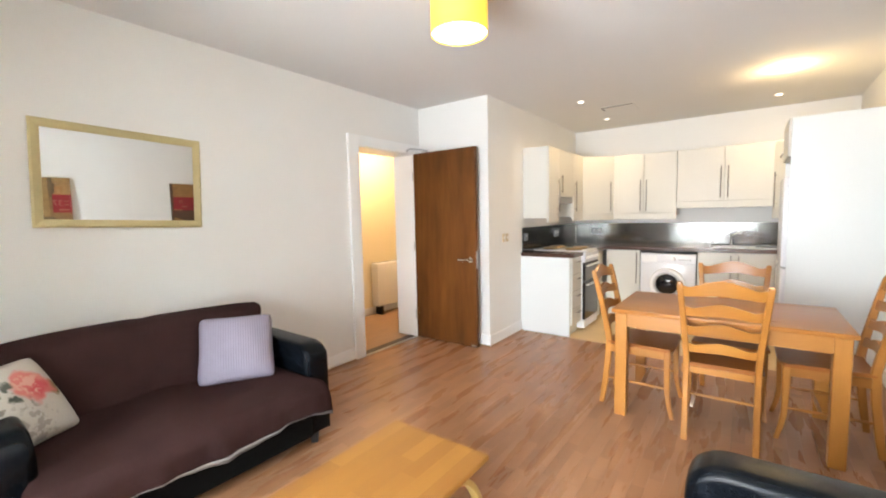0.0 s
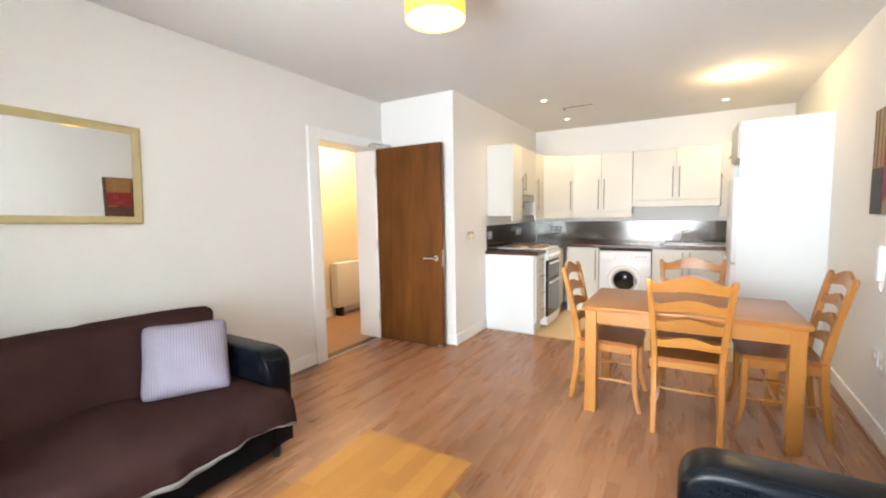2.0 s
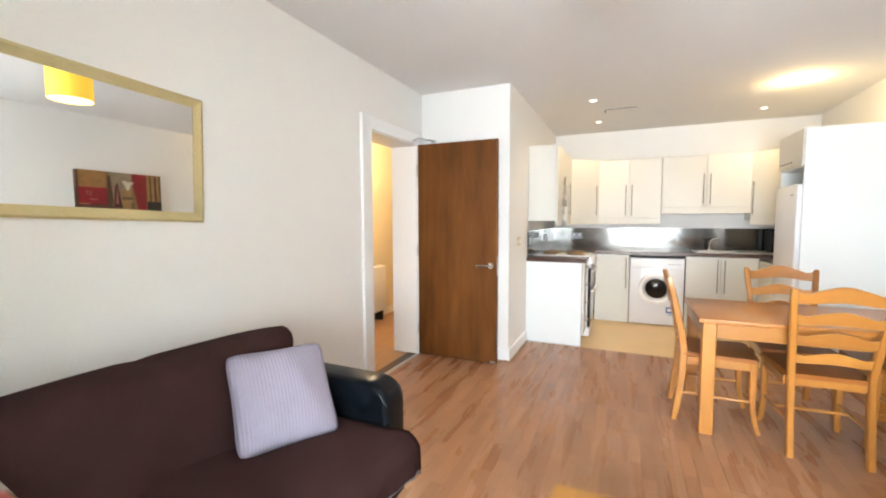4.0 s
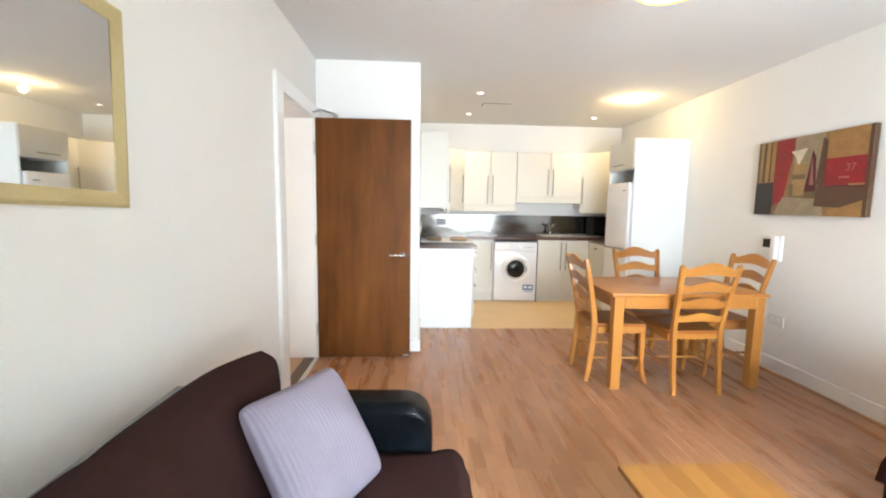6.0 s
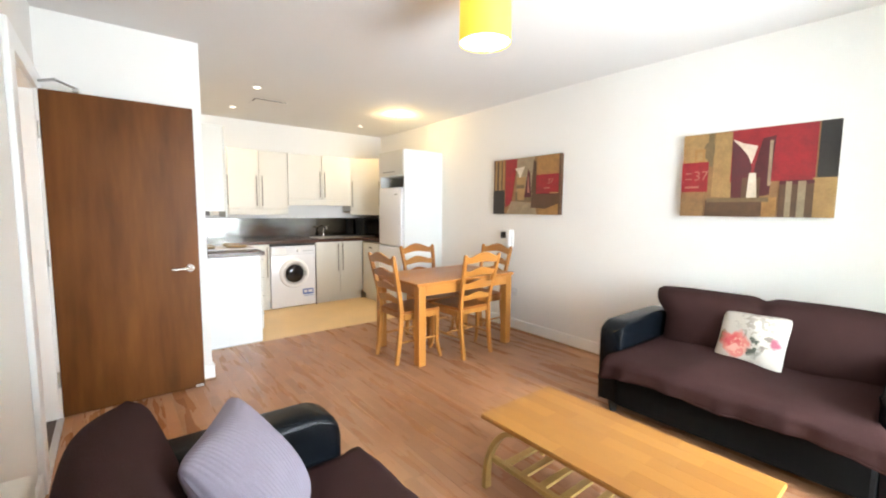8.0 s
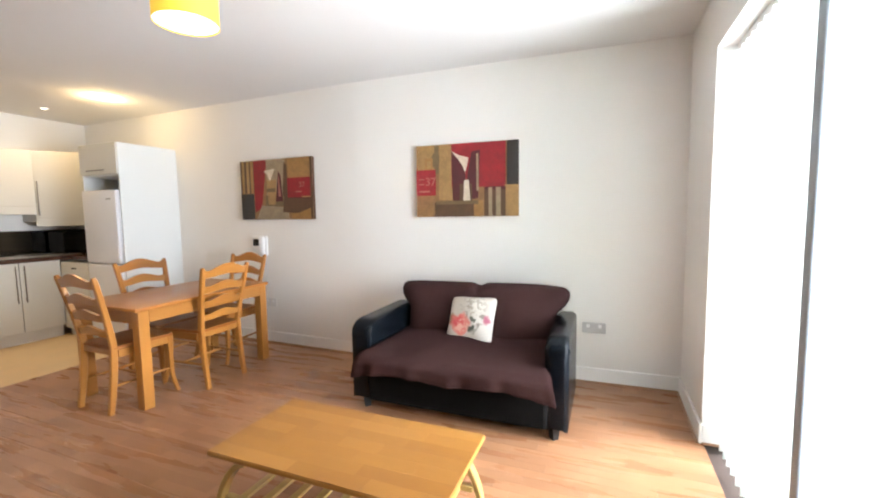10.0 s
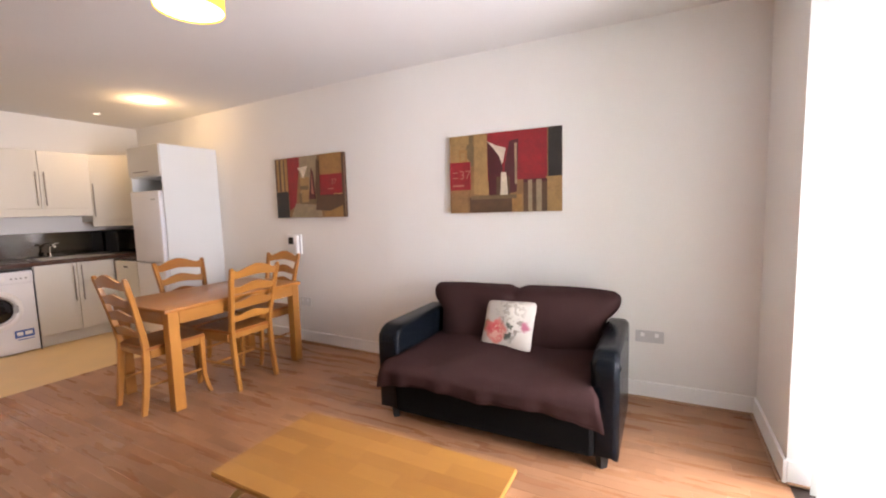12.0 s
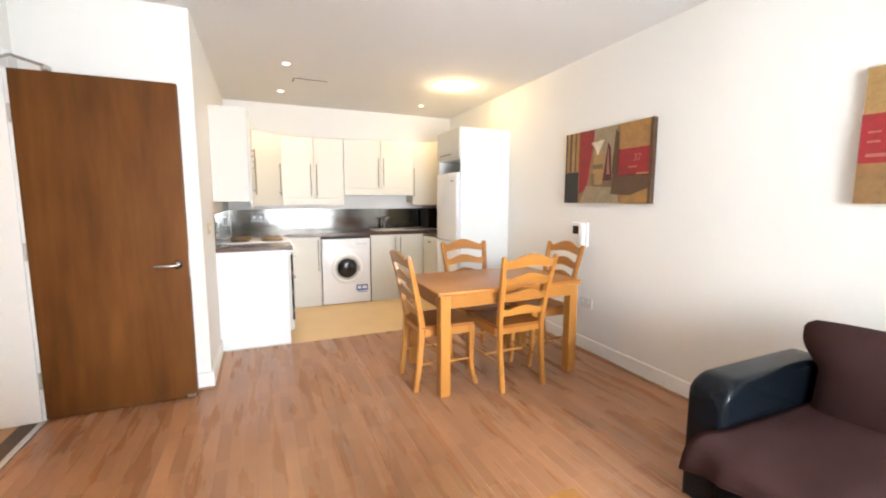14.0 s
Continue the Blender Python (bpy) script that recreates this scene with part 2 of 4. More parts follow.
def floral():
    """Cream cloth with a printed pink rose and grey-green leaves."""
    m = material("floral_print_cloth", (0.52, 0.485, 0.43), 0.85, vary=0.12, scale=7, fine=160, bump=0.25, spec=0.2)
    n, l = m.node_tree.nodes, m.node_tree.links
    b = n["Principled BSDF"]
    base = b.inputs["Base Color"].links[0].from_socket
    tc = n.new("ShaderNodeTexCoord")
    warp = n.new("ShaderNodeTexNoise")
    warp.inputs["Scale"].default_value, warp.inputs["Detail"].default_value = 14, 3
    l.new(tc.outputs["Object"], warp.inputs["Vector"])
    add = n.new("ShaderNodeVectorMath")
    add.operation = "MULTIPLY_ADD"
    add.inputs[1].default_value = (0.12, 0.12, 0.12)
    l.new(warp.outputs["Color"], add.inputs[0])
    l.new(tc.outputs["Object"], add.inputs[2])

    def blob(centre, radius, colour, edge, under, breakup=None):
        d = n.new("ShaderNodeVectorMath")
        d.operation = "DISTANCE"
        l.new(add.outputs[0], d.inputs[0])
        d.inputs[1].default_value = centre
        r = n.new("ShaderNodeMapRange")
        r.inputs["From Min"].default_value, r.inputs["From Max"].default_value = radius, radius * edge
        l.new(d.outputs["Value"], r.inputs["Value"])
        fac = r.outputs["Result"]
        if breakup:
            t = n.new("ShaderNodeTexNoise")
            t.inputs["Scale"].default_value, t.inputs["Detail"].default_value = breakup, 2
            l.new(tc.outputs["Object"], t.inputs["Vector"])
            k = n.new("ShaderNodeMapRange")
            k.inputs["From Min"].default_value, k.inputs["From Max"].default_value = 0.5, 0.56
            l.new(t.outputs["Fac"], k.inputs["Value"])
            p = n.new("ShaderNodeMath")
            p.operation = "MULTIPLY"
            l.new(fac, p.inputs[0])
            l.new(k.outputs["Result"], p.inputs[1])
            fac = p.outputs[0]
        x = n.new("ShaderNodeMix")
        x.data_type = "RGBA"
        l.new(fac, x.inputs["Factor"])
        l.new(under, x.inputs[6])
        x.inputs[7].default_value = (*colour, 1)
        return x.outputs[2]

    c = blob((0.08, 0.17, 0.11), 0.12, (0.34, 0.31, 0.27), 0.6, base, 30)
    c = blob((0.08, 0.03, 0.11), 0.085, (0.09, 0.1, 0.08), 0.6, c, 17)
    c = blob((0.14, 0.07, 0.11), 0.07, (0.22, 0.19, 0.16), 0.6, c, 22)
    c = blob((-0.075, 0.045, 0.11), 0.042, (0.16, 0.13, 0.05), 0.6, c)
    c = blob((0.205, 0.055, 0.11), 0.045, (0.36, 0.11, 0.15), 0.5, c)
    c = blob((0.0, 0.02, 0.11), 0.09, (0.6, 0.2, 0.17), 0.7, c)
    c = blob((-0.02, 0.035, 0.11), 0.055, (0.54, 0.085, 0.09), 0.4, c)
    c = blob((0.02, 0.0, 0.11), 0.07, (0.64, 0.34, 0.27), 0.6, c, 28)
    l.new(c, b.inputs["Base Color"])
    return m


M["floral"] = floral()


# ---- building helpers ----
def part(name, bm, mat, parent=None, label="", at=None, smooth=0.0):
    me = bpy.data.meshes.new(name)
    bm.normal_update()
    bm.to_mesh(me)
    bm.free()
    me.materials.append(M[mat] if isinstance(mat, str) else mat)
    if smooth:
        me.shade_smooth()
        me.set_sharp_from_angle(angle=radians(smooth))
    ob = new(name, me)
    if parent:
        ob.parent = parent
    if at is not None:
        ob.matrix_basis = at
    if label:
        tagged(ob, label)
    return ob


def box(bm, x0, x1, y0, y1, z0, z1, bevel=0.0, seg=2, m=None):
    """Adds a box, its edges rounded by bevel, to bm."""
    t = bmesh.new()
    bmesh.ops.create_cube(t, size=1)
    for v in t.verts:
        v.co = Vector(((x0 + x1) / 2 + v.co.x * (x1 - x0), (y0 + y1) / 2 + v.co.y * (y1 - y0), (z0 + z1) / 2 + v.co.z * (z1 - z0)))
    if bevel:
        bmesh.ops.bevel(t, geom=t.edges[:], offset=bevel, segments=seg, affect="EDGES", profile=0.5)
    if m is not None:
        t.transform(m)
    return merge(bm, t)


def merge(bm, t):
    me = bpy.data.meshes.new("scratch")
    t.to_mesh(me)
    t.free()
    bm.from_mesh(me)
    bpy.data.meshes.remove(me)
    return bm


def B(*a, **k):
    return box(bmesh.new(), *a, **k)


def prism(bm, points, z0, z1):
    low = [bm.verts.new((x, y, z0)) for x, y in points]
    top = [bm.verts.new((x, y, z1)) for x, y in points]
    k = len(points)
    bm.faces.new(low[::-1])
    bm.faces.new(top)
    for i in range(k):
        bm.faces.new((low[i], low[(i + 1) % k], top[(i + 1) % k], top[i]))
    bmesh.ops.recalc_face_normals(bm, faces=bm.faces[:])
    return bm


def rod(bm, points, radius, sides=10):
    """Sweeps a round section along points; radius is one number or one for each point."""
    pts = [Vector(p) for p in points]
    rings = []
    for i, p in enumerate(pts):
        d = (pts[min(i + 1, len(pts) - 1)] - pts[max(i - 1, 0)]).normalized()
        a = d.orthogonal().normalized() if i == 0 else (last - d * last.dot(d)).normalized()
        last = a
        c = d.cross(a)
        r = radius[i] if isinstance(radius, (list, tuple)) else radius
        rings.append([bm.verts.new(p + (a * math.cos(q) + c * math.sin(q)) * r) for q in (2 * math.pi * k / sides for k in range(sides))])
    for u, v in zip(rings, rings[1:]):
        for k in range(sides):
            bm.faces.new((u[k], u[(k + 1) % sides], v[(k + 1) % sides], v[k]))
    bm.faces.new(rings[0][::-1])
    bm.faces.new(rings[-1])
    bmesh.ops.recalc_face_normals(bm, faces=bm.faces[:])
    return bm


def sweep(bm, points, side, half_w, half_t):
    """Sweeps a flat rectangular bar along points; side is the direction of its width."""
    pts = [Vector(p) for p in points]
    s = Vector(side).normalized()
    rings = []
    for i, p in enumerate(pts):
        d = (pts[min(i + 1, len(pts) - 1)] - pts[max(i - 1, 0)]).normalized()
        t = d.cross(s).normalized()
        w = half_w[i] if isinstance(half_w, (list, tuple)) else half_w
        h = half_t[i] if isinstance(half_t, (list, tuple)) else half_t
        c = min(w, h) * 0.3
        sec = ((w, h - c), (w - c, h), (-w + c, h), (-w, h - c), (-w, -h + c), (-w + c, -h), (w - c, -h), (w, -h + c))
        rings.append([bm.verts.new(p + s * a + t * b) for a, b in sec])
    for u, v in zip(rings, rings[1:]):
        for k in range(8):
            bm.faces.new((u[k], u[(k + 1) % 8], v[(k + 1) % 8], v[k]))
    bm.faces.new(rings[0][::-1])
    bm.faces.new(rings[-1])
    bmesh.ops.recalc_face_normals(bm, faces=bm.faces[:])
    return bm


def disc(bm, c, r, h, axis="z", sides=28, r2=None):
    """A cylinder (or cone) with its middle at c."""
    t = bmesh.new()
    bmesh.ops.create_cone(t, cap_ends=True, segments=sides, radius1=r, radius2=r if r2 is None else r2, depth=h)
    turn = {"z": pose(0, 0, 0), "y": pose(0, 0, 0, 90, 0, 0), "x": pose(0, 0, 0, 0, 90, 0)}[axis]
    t.transform(Matrix.Translation(c) @ turn)
    return merge(bm, t)


def torus(bm, c, R, r, axis="z", major=32, minor=8):
    turn = {"z": pose(0, 0, 0), "y": pose(0, 0, 0, 90, 0, 0), "x": pose(0, 0, 0, 0, 90, 0)}[axis]
    m = Matrix.Translation(c) @ turn
    vs = [[bm.verts.new(m @ Vector(((R + r * math.cos(b)) * math.cos(a), (R + r * math.cos(b)) * math.sin(a), r * math.sin(b))))
           for b in (2 * math.pi * j / minor for j in range(minor))] for a in (2 * math.pi * i / major for i in range(major))]
    for i in range(major):
        for j in range(minor):
            bm.faces.new((vs[i][j], vs[(i + 1) % major][j], vs[(i + 1) % major][(j + 1) % minor], vs[i][(j + 1) % minor]))
    return bm


def thing(name, m, label, category, group="", kind=""):
    ob = new(name)
    ob.matrix_basis = m
    return tagged(ob, label, category, group, kind)


# ---- structure ----
TOP = 2.476
WX, NX, WY, BY = -2.675, -1.815, -0.18, 6.55
DOOR0, DOOR1, DOORZ = 3.11, 3.865, 1.975


def setting(name, bm, mat, label="", category="wall"):
    return tagged(part(name, bm, mat), label, category, "", "structure")


bm = bmesh.new()
box(bm, WX - 0.26, WX, -0.5, DOOR0 - 0.03, -0.1, TOP)
box(bm, WX - 0.26, WX, DOOR0 - 0.03, DOOR1 + 0.03, DOORZ + 0.03, TOP)
box(bm, WX - 0.26, WX, DOOR1 + 0.03, 4.1, -0.1, TOP)
setting("wall_west", bm, "wall", "white painted wall with a doorway")
bm = bmesh.new()
prism(bm, [(WX, 4.0), (NX, 4.0), (NX, BY), (NX - 0.1, BY), (NX - 0.1, 4.1), (WX, 4.1)], -0.1, TOP)
setting("wall_nib", bm, "wall", "white painted wall jutting out behind the open door")
setting("wall_north", B(NX - 0.1, 1.5, BY, BY + 0.15, -0.1, TOP), "wall", "white painted kitchen back wall")
EAST = [(1.153, 6.55), (1.048, 2.45), (1.113, -0.5)]


def east_x(y):
    (xa, ya), (xb, yb), (xc, yc) = EAST
    return xb + (xa - xb) * (y - yb) / (ya - yb) if y > yb else xc + (xb - xc) * (y - yc) / (yb - yc)


setting("wall_east", prism(bmesh.new(), EAST + [(1.4, -0.5), (1.4, 6.55)], -0.1, TOP), "wall", "white painted wall hung with two canvases")
WIN0, WIN1, WINZ = -1.32, 0.405, 2.145
bm = bmesh.new()
box(bm, WX, WIN0, WY - 0.32, WY, -0.1, TOP)
box(bm, WIN0, WIN1, WY - 0.32, WY, WINZ, TOP)
box(bm, WIN1, 1.115, WY - 0.32, WY, -0.1, TOP)
setting("wall_south", bm, "wall", "white painted wall with a tall window opening")
setting("ceiling", B(WX - 0.3, 1.45, -0.55, BY + 0.2, TOP, TOP + 0.12), "ceiling", "flat white painted ceiling", "ceiling")
setting("floor_base", B(WX, 1.4, -0.55, BY + 0.1, -0.12, -0.012), "threshold", "screed under the floor", "floor")
setting("kitchen_floor", B(NX, 1.2, 4.70, BY, -0.012, 0.0), "vinyl", "cream vinyl kitchen floor", "floor")

# hall beyond the doorway
HX = -3.86
setting("hall_floor", B(HX - 0.1, WX - 0.26, 1.2, 6.6, -0.1, 0.0), "bead", "reddish wooden hall floor", "floor")
setting("hall_wall_west", B(HX - 0.1, HX, 1.2, 6.6, 0, TOP), "hall", "cream painted hall wall")
setting("hall_wall_north", B(HX, WX - 0.26, 6.5, 6.6, 0, TOP), "hall", "cream painted hall wall")
setting("hall_wall_south", B(HX, WX - 0.26, 1.2, 1.3, 0, TOP), "hall", "cream painted hall wall")
setting("hall_wall_east", B(WX - 0.26, WX - 0.16, 4.1, 6.6, 0, TOP), "hall", "cream painted hall wall")
setting("hall_ceiling", B(HX - 0.1, WX - 0.3, 1.2, 6.6, TOP, TOP + 0.12), "ceiling", "white hall ceiling", "ceiling")
setting("hall_baseboard", B(HX, HX + 0.015, 1.3, 6.5, 0, 0.1, 0.004), "trim", "white hall skirting board", "baseboard")
setting("ground", B(-250, 250, -250, 250, -0.4, -0.13), "ground", "pale paving outside", "ground")


# skirting boards with a wooden bead
def skirting(name, x0, y0, x1, y1, side):
    d = Vector((x1 - x0, y1 - y0, 0))
    turn = Matrix.Translation((x0, y0, 0)) @ Matrix.Rotation(math.atan2(d.y, d.x), 4, "Z")
    n = d.length
    a, b = sorted((0.0, side * 0.016))
    ob = setting(name, box(bmesh.new(), 0, n, a, b, 0.002, 0.114, 0.004, m=turn), "trim", "white painted skirting board", "baseboard")
    a, b = sorted((side * 0.016, side * 0.03))
    part("floor_bead", box(bmesh.new(), 0, n, a, b, 0.001, 0.014, 0.004, m=turn), "bead", ob, "brown wooden floor bead")
    return ob


skirting("baseboard_west", WX, WY, WX, DOOR0 - 0.135, -1)
skirting("baseboard_nib_front", WX + 0.12, 4.0, NX + 0.016, 4.0, -1)
skirting("baseboard_nib_side", NX, 4.0, NX, 4.70, -1)
skirting("baseboard_east_far", east_x(4.84), 4.84, 1.048, 2.45, -1)
skirting("baseboard_east_near", 1.048, 2.45, east_x(WY), WY, -1)
skirting("baseboard_south", 1.09, WY, WIN1 - 0.016, WY, -1)
skirting("baseboard_reveal", WIN1, WY, WIN1, WY - 0.09, -1)
skirting("baseboard_south_west", WIN0, WY, WX, WY, -1)

# door frame: lining and architrave
door_frame = thing("door_frame", pose(WX, 0, 0), "white painted door lining and architrave", "door frame", kind="structure")
bm = bmesh.new()
box(bm, -0.262, 0.0, DOOR0 - 0.03, DOOR0, 0, DOORZ + 0.03, 0.003)
box(bm, -0.262, 0.0, DOOR1, DOOR1 + 0.03, 0, DOORZ + 0.03, 0.003)
box(bm, -0.262, 0.0, DOOR0, DOOR1, DOORZ, DOORZ + 0.03, 0.003)
part("lining", bm, "trim", door_frame)
part("architrave", B(0.0, 0.025, DOOR0 - 0.135, DOOR0 - 0.012, 0, DOORZ + 0.105, 0.005), "trim", door_frame)
part("architrave", B(0.0, 0.025, DOOR1 + 0.012, DOOR1 + 0.125, 0, DOORZ + 0.105, 0.005), "trim", door_frame)
part("architrave", B(0.0, 0.0245, DOOR0 - 0.012, DOOR1 + 0.012, DOORZ + 0.006, DOORZ + 0.105, 0.005), "trim", door_frame)
part("stop", B(-0.06, -0.045, DOOR0, DOOR0 + 0.012, 0, DOORZ, 0.002), "trim", door_frame)
part("threshold_strip", B(-0.1, -0.012, DOOR0, DOOR1, -0.01, 0.004, 0.002), "threshold", door_frame, "dark threshold strip")
part("threshold_bar", B(-0.012, 0.022, DOOR0, DOOR1, -0.01, 0.006, 0.002), "steel", door_frame, "metal threshold bar")
part("sill_board", B(-0.262, -0.1, DOOR0, DOOR1, -0.01, 0.002), "bead", door_frame)

# open door, swung against the nib
door = thing("door_1", pose(-2.66, 3.868, 0), "dark walnut veneer door standing wide open", "door", kind="structure")
part("door_leaf", B(0.004, 0.772, 0.0, 0.043, 0.008, 1.985, 0.002), "door", door)
for hz in (0.25, 1.0, 1.75):
    part("hinge", disc(bmesh.new(), (-0.002, -0.004, hz), 0.007, 0.1, sides=12), "steel", door, "steel hinge")
lever = part("door_handle", disc(bmesh.new(), (0.715, -0.005, 0.885), 0.026, 0.01, "y"), "chrome", door, "chrome lever handle", smooth=30)
part("lever", rod(bmesh.new(), [(0.715, -0.008, 0.885), (0.715, -0.05, 0.885), (0.7, -0.056, 0.885), (0.6, -0.056, 0.883)], 0.0095), "chrome", lever, smooth=40)
part("latch_plate", B(0.772, 0.774, 0.01, 0.033, 0.8, 0.97), "steel", door, "steel latch plate")
part("kick_stop", B(0.715, 0.765, -0.012, 0.0, 0.012, 0.03, 0.003), "steel", door, "small metal stop at its foot")
closer = part("closer_arm", rod(bmesh.new(), [(0.02, -0.12, 2.0), (0.09, -0.16, 2.012), (0.17, -0.02, 2.008)], 0.008, 8), "steel", door, "grey metal door closer arm", smooth=40)
part("closer_bracket", B(0.155, 0.185, -0.03, 0.03, 1.986, 2.012, 0.003), "steel", closer)

# window: two glazed leaves in a white frame
window = thing("window_1", pose(0, WY - 0.2, 0), "tall white framed glazed balcony door", "window", kind="structure")
bm = bmesh.new()
box(bm, WIN0, WIN0 + 0.06, -0.06, 0.0, 0, WINZ, 0.004)
box(bm, WIN1 - 0.06, WIN1, -0.06, 0.0, 0, WINZ, 0.004)
box(bm, WIN0 + 0.06, WIN1 - 0.06, -0.06, 0.0, WINZ - 0.06, WINZ, 0.004)
box(bm, WIN0 + 0.06, WIN1 - 0.06, -0.06, 0.0, 0, 0.06, 0.004)
part("window_frame", bm, "frame_white", window)
# the post's grey is shade held in its colour
part("mullion", B(-0.612, -0.555, -0.062, 0.135, 0.06, WINZ - 0.005, 0.006), "post_shade", window, "middle post, coloured grey for its unlit side")
for x0, x1 in ((WIN0 + 0.06, -0.6), (-0.55, WIN1 - 0.06)):
    g = part("pane", B(x0, x1, -0.036, -0.03, 0.06, WINZ - 0.06), "glass", window)
    g.visible_shadow = False

# vertical blind
blind = thing("vertical_blind", pose(0, WY - 0.11, 0), "white fabric vertical blind drawn across the window", "blind")
for hx0, hx1 in ((WIN0 + 0.01, -0.605), (-0.545, WIN1 - 0.01)):
    part("headrail", B(hx0, hx1, -0.02, 0.025, WINZ - 0.045, WINZ - 0.002, 0.004), "white", blind)
sm = None
x = WIN1 - 0.08
while x > WIN0 + 0.04:
    if sm is None:
        bm = bmesh.new()
        pts = [(u, 0.006 * (1 - (u / 0.0445) ** 2)) for u in (-0.0445, -0.022, 0, 0.022, 0.0445)]
        prism(bm, pts + [(u, v - 0.0012) for u, v in pts[::-1]], 0.015, WINZ - 0.05)
        slat = part("slat", bm, "blind", blind, smooth=40)
        sm = slat.data
    else:
        slat = new("slat", sm)
        slat.parent = blind
    slat.matrix_basis = pose(x, 0, 0, 0, 0, 86 + random.uniform(-26, 26))
    x -= 0.079 if not -0.58 < x < -0.48 else 0.15


# ---- sofas ----
def sheet(bm, rows):
    """Skins a grid of points, row by row."""
    g = [[bm.verts.new(p) for p in r] for r in rows]
    for a, b in zip(g, g[1:]):
        for i in range(len(a) - 1):
            bm.faces.new((a[i], a[i + 1], b[i + 1], b[i]))
    return bm


def sofa(m, label, notch, flare, seed, pale, high, droop, recline=0.0, near_arm=(0.645, 0.078), far_arm=(0.645, 0.078), drop=0.148, rear=0.55):
    """Two-seat leather sofa under a throw: 1.44 wide, 0.8 deep, front towards -y."""
    s = thing("sofa", m, label, "sofa")
    part("base", B(-0.58, 0.58, -0.02, 0.69, 0.07, 0.31, 0.02), "black_fabric", s, "black lined base")
    part("back_frame", box(bmesh.new(), -0.56, 0.56, -0.05, 0.05, 0.0, 0.56, 0.03, 3, Matrix.Translation((0, 0.645, 0.1)) @ pose(0, 0, 0, -4, 0, 0)), "leather", s, smooth=40)
    for sx in (-1, 1):
        ax, aw = near_arm if sx < 0 else far_arm
        # sections of an arm from front to back: square with rounded shoulders, rounded down at the front
        rows, R0 = [], 0.036
        crown = [(y, 0.5 + 0.1 * math.sqrt(max(0.0, 1 - (1 - min(1, y / 0.11)) ** 2)) + 0.008 * y) for y in (0.0, 0.003, 0.01, 0.022, 0.04, 0.065, 0.09, 0.12, 0.3, 0.5, 0.64, 0.69, 0.712, 0.72)]
        for y, zt in crown:
            e = max(0.0, 1 - y / 0.03) if y < 0.03 else max(0.0, (y - 0.68) / 0.04)
            e = 1 - math.sqrt(max(0.0, 1 - e * e))
            hw, lo, hi = aw - 0.03 * e, 0.06 + 0.02 * e, zt - (0.03 * e if y > 0.5 else 0.0)
            sec = [(-hw, lo), (-hw, hi - R0)] + [(-hw + R0 - R0 * math.cos(q), hi - R0 + R0 * math.sin(q)) for q in [math.pi / 2 * k / 5 for k in range(1, 6)]]
            sec += [(-a, b) for a, b in sec[::-1]]
            rows.append([(sx * ax + a, y, b) for a, b in sec])
        t = sheet(bmesh.new(), rows)
        t.verts.ensure_lookup_table()
        k = len(rows[0])
        t.faces.new([t.verts[i] for i in range(k)])
        t.faces.new([t.verts[len(t.verts) - k + i] for i in range(k)])
        bmesh.ops.recalc_face_normals(t, faces=t.faces[:])
        arm = part("armrest", t, "leather", s, "padded black leather armrest", smooth=60)
        for e in (-1, 1):
            seam = [(sx * ax + e * (aw - 0.0015), 0.026, z) for z in (0.08, 0.2, 0.34, 0.45, 0.505)] + [(sx * ax + e * 0.07, 0.032, 0.53), (sx * ax + e * 0.055, 0.04, 0.557), (sx * ax + e * 0.02, 0.044, 0.5715)]
            part("piping", rod(bmesh.new(), seam, 0.004, 6), "leather", arm, smooth=60)
    for sx in (-1, 1):
        for y in (0.05, 0.66):
            part("foot", disc(bmesh.new(), (sx * ((near_arm if sx < 0 else far_arm)[0] - 0.015), y, 0.034), 0.026, 0.068, r2=0.034, sides=4), "dark", s, "black block foot")
    rng = random.Random(seed)
    # seat cushion under the throw
    part("seat_cushion", B(-0.555, 0.555, -0.075, 0.62, 0.285, 0.385, 0.04, 3), "black_fabric", s, smooth=40)
    # throw over the seat, falling over the front edge
    rows = []
    nx = 41
    ph = rng.uniform(0, 6)
    for v in range(27):
        t = v / 26
        row = []
        for i in range(nx):
            u = -1 + 2 * i / (nx - 1)
            wide = 0.563
            if t < 0.6:
                q = t / 0.6
                y = 0.6 - q * 0.67
                z = 0.432 + 0.010 * math.cos(u * 4.6 + ph) * (1 - abs(u) ** 4) + 0.016 * (1 - u * u) * math.sin(math.pi * q)
                z += 0.005 * math.sin(9 * u + 7 * t) - 0.02 * max(0, q - 0.8) / 0.2
                k = max(0.0, min(1, (0.02 - y) / 0.09))
                wide += (flare * 0.6 + 0.563 * 0.4 - 0.563) * k
            else:
                q = (t - 0.6) / 0.4
                y = -0.07 - 0.058 * math.sin(min(1, q * 1.7) * math.pi / 2) - 0.008 * q * math.sin(u * 17 + ph) - 0.006 * q * math.sin(u * 31)
                z = 0.412 - (drop + 0.006 * math.sin(u * 7 + ph)) * (0.25 * q + 0.75 * q ** 1.6) - 0.03 * q * max(0, abs(u) - 0.8) / 0.2
                wide = 0.563 * 0.4 + flare * 0.6 + (flare * 0.4 - 0.563 * 0.4) * q
            row.append((u * wide, y, z))
        rows.append(row)
    th = part("seat_throw", sheet(bmesh.new(), rows), "throw", s, "dark brown woven throw over the seat", smooth=70)
    md = th.modifiers.new("thick", "SOLIDIFY")
    md.thickness, md.offset = 0.007, 1
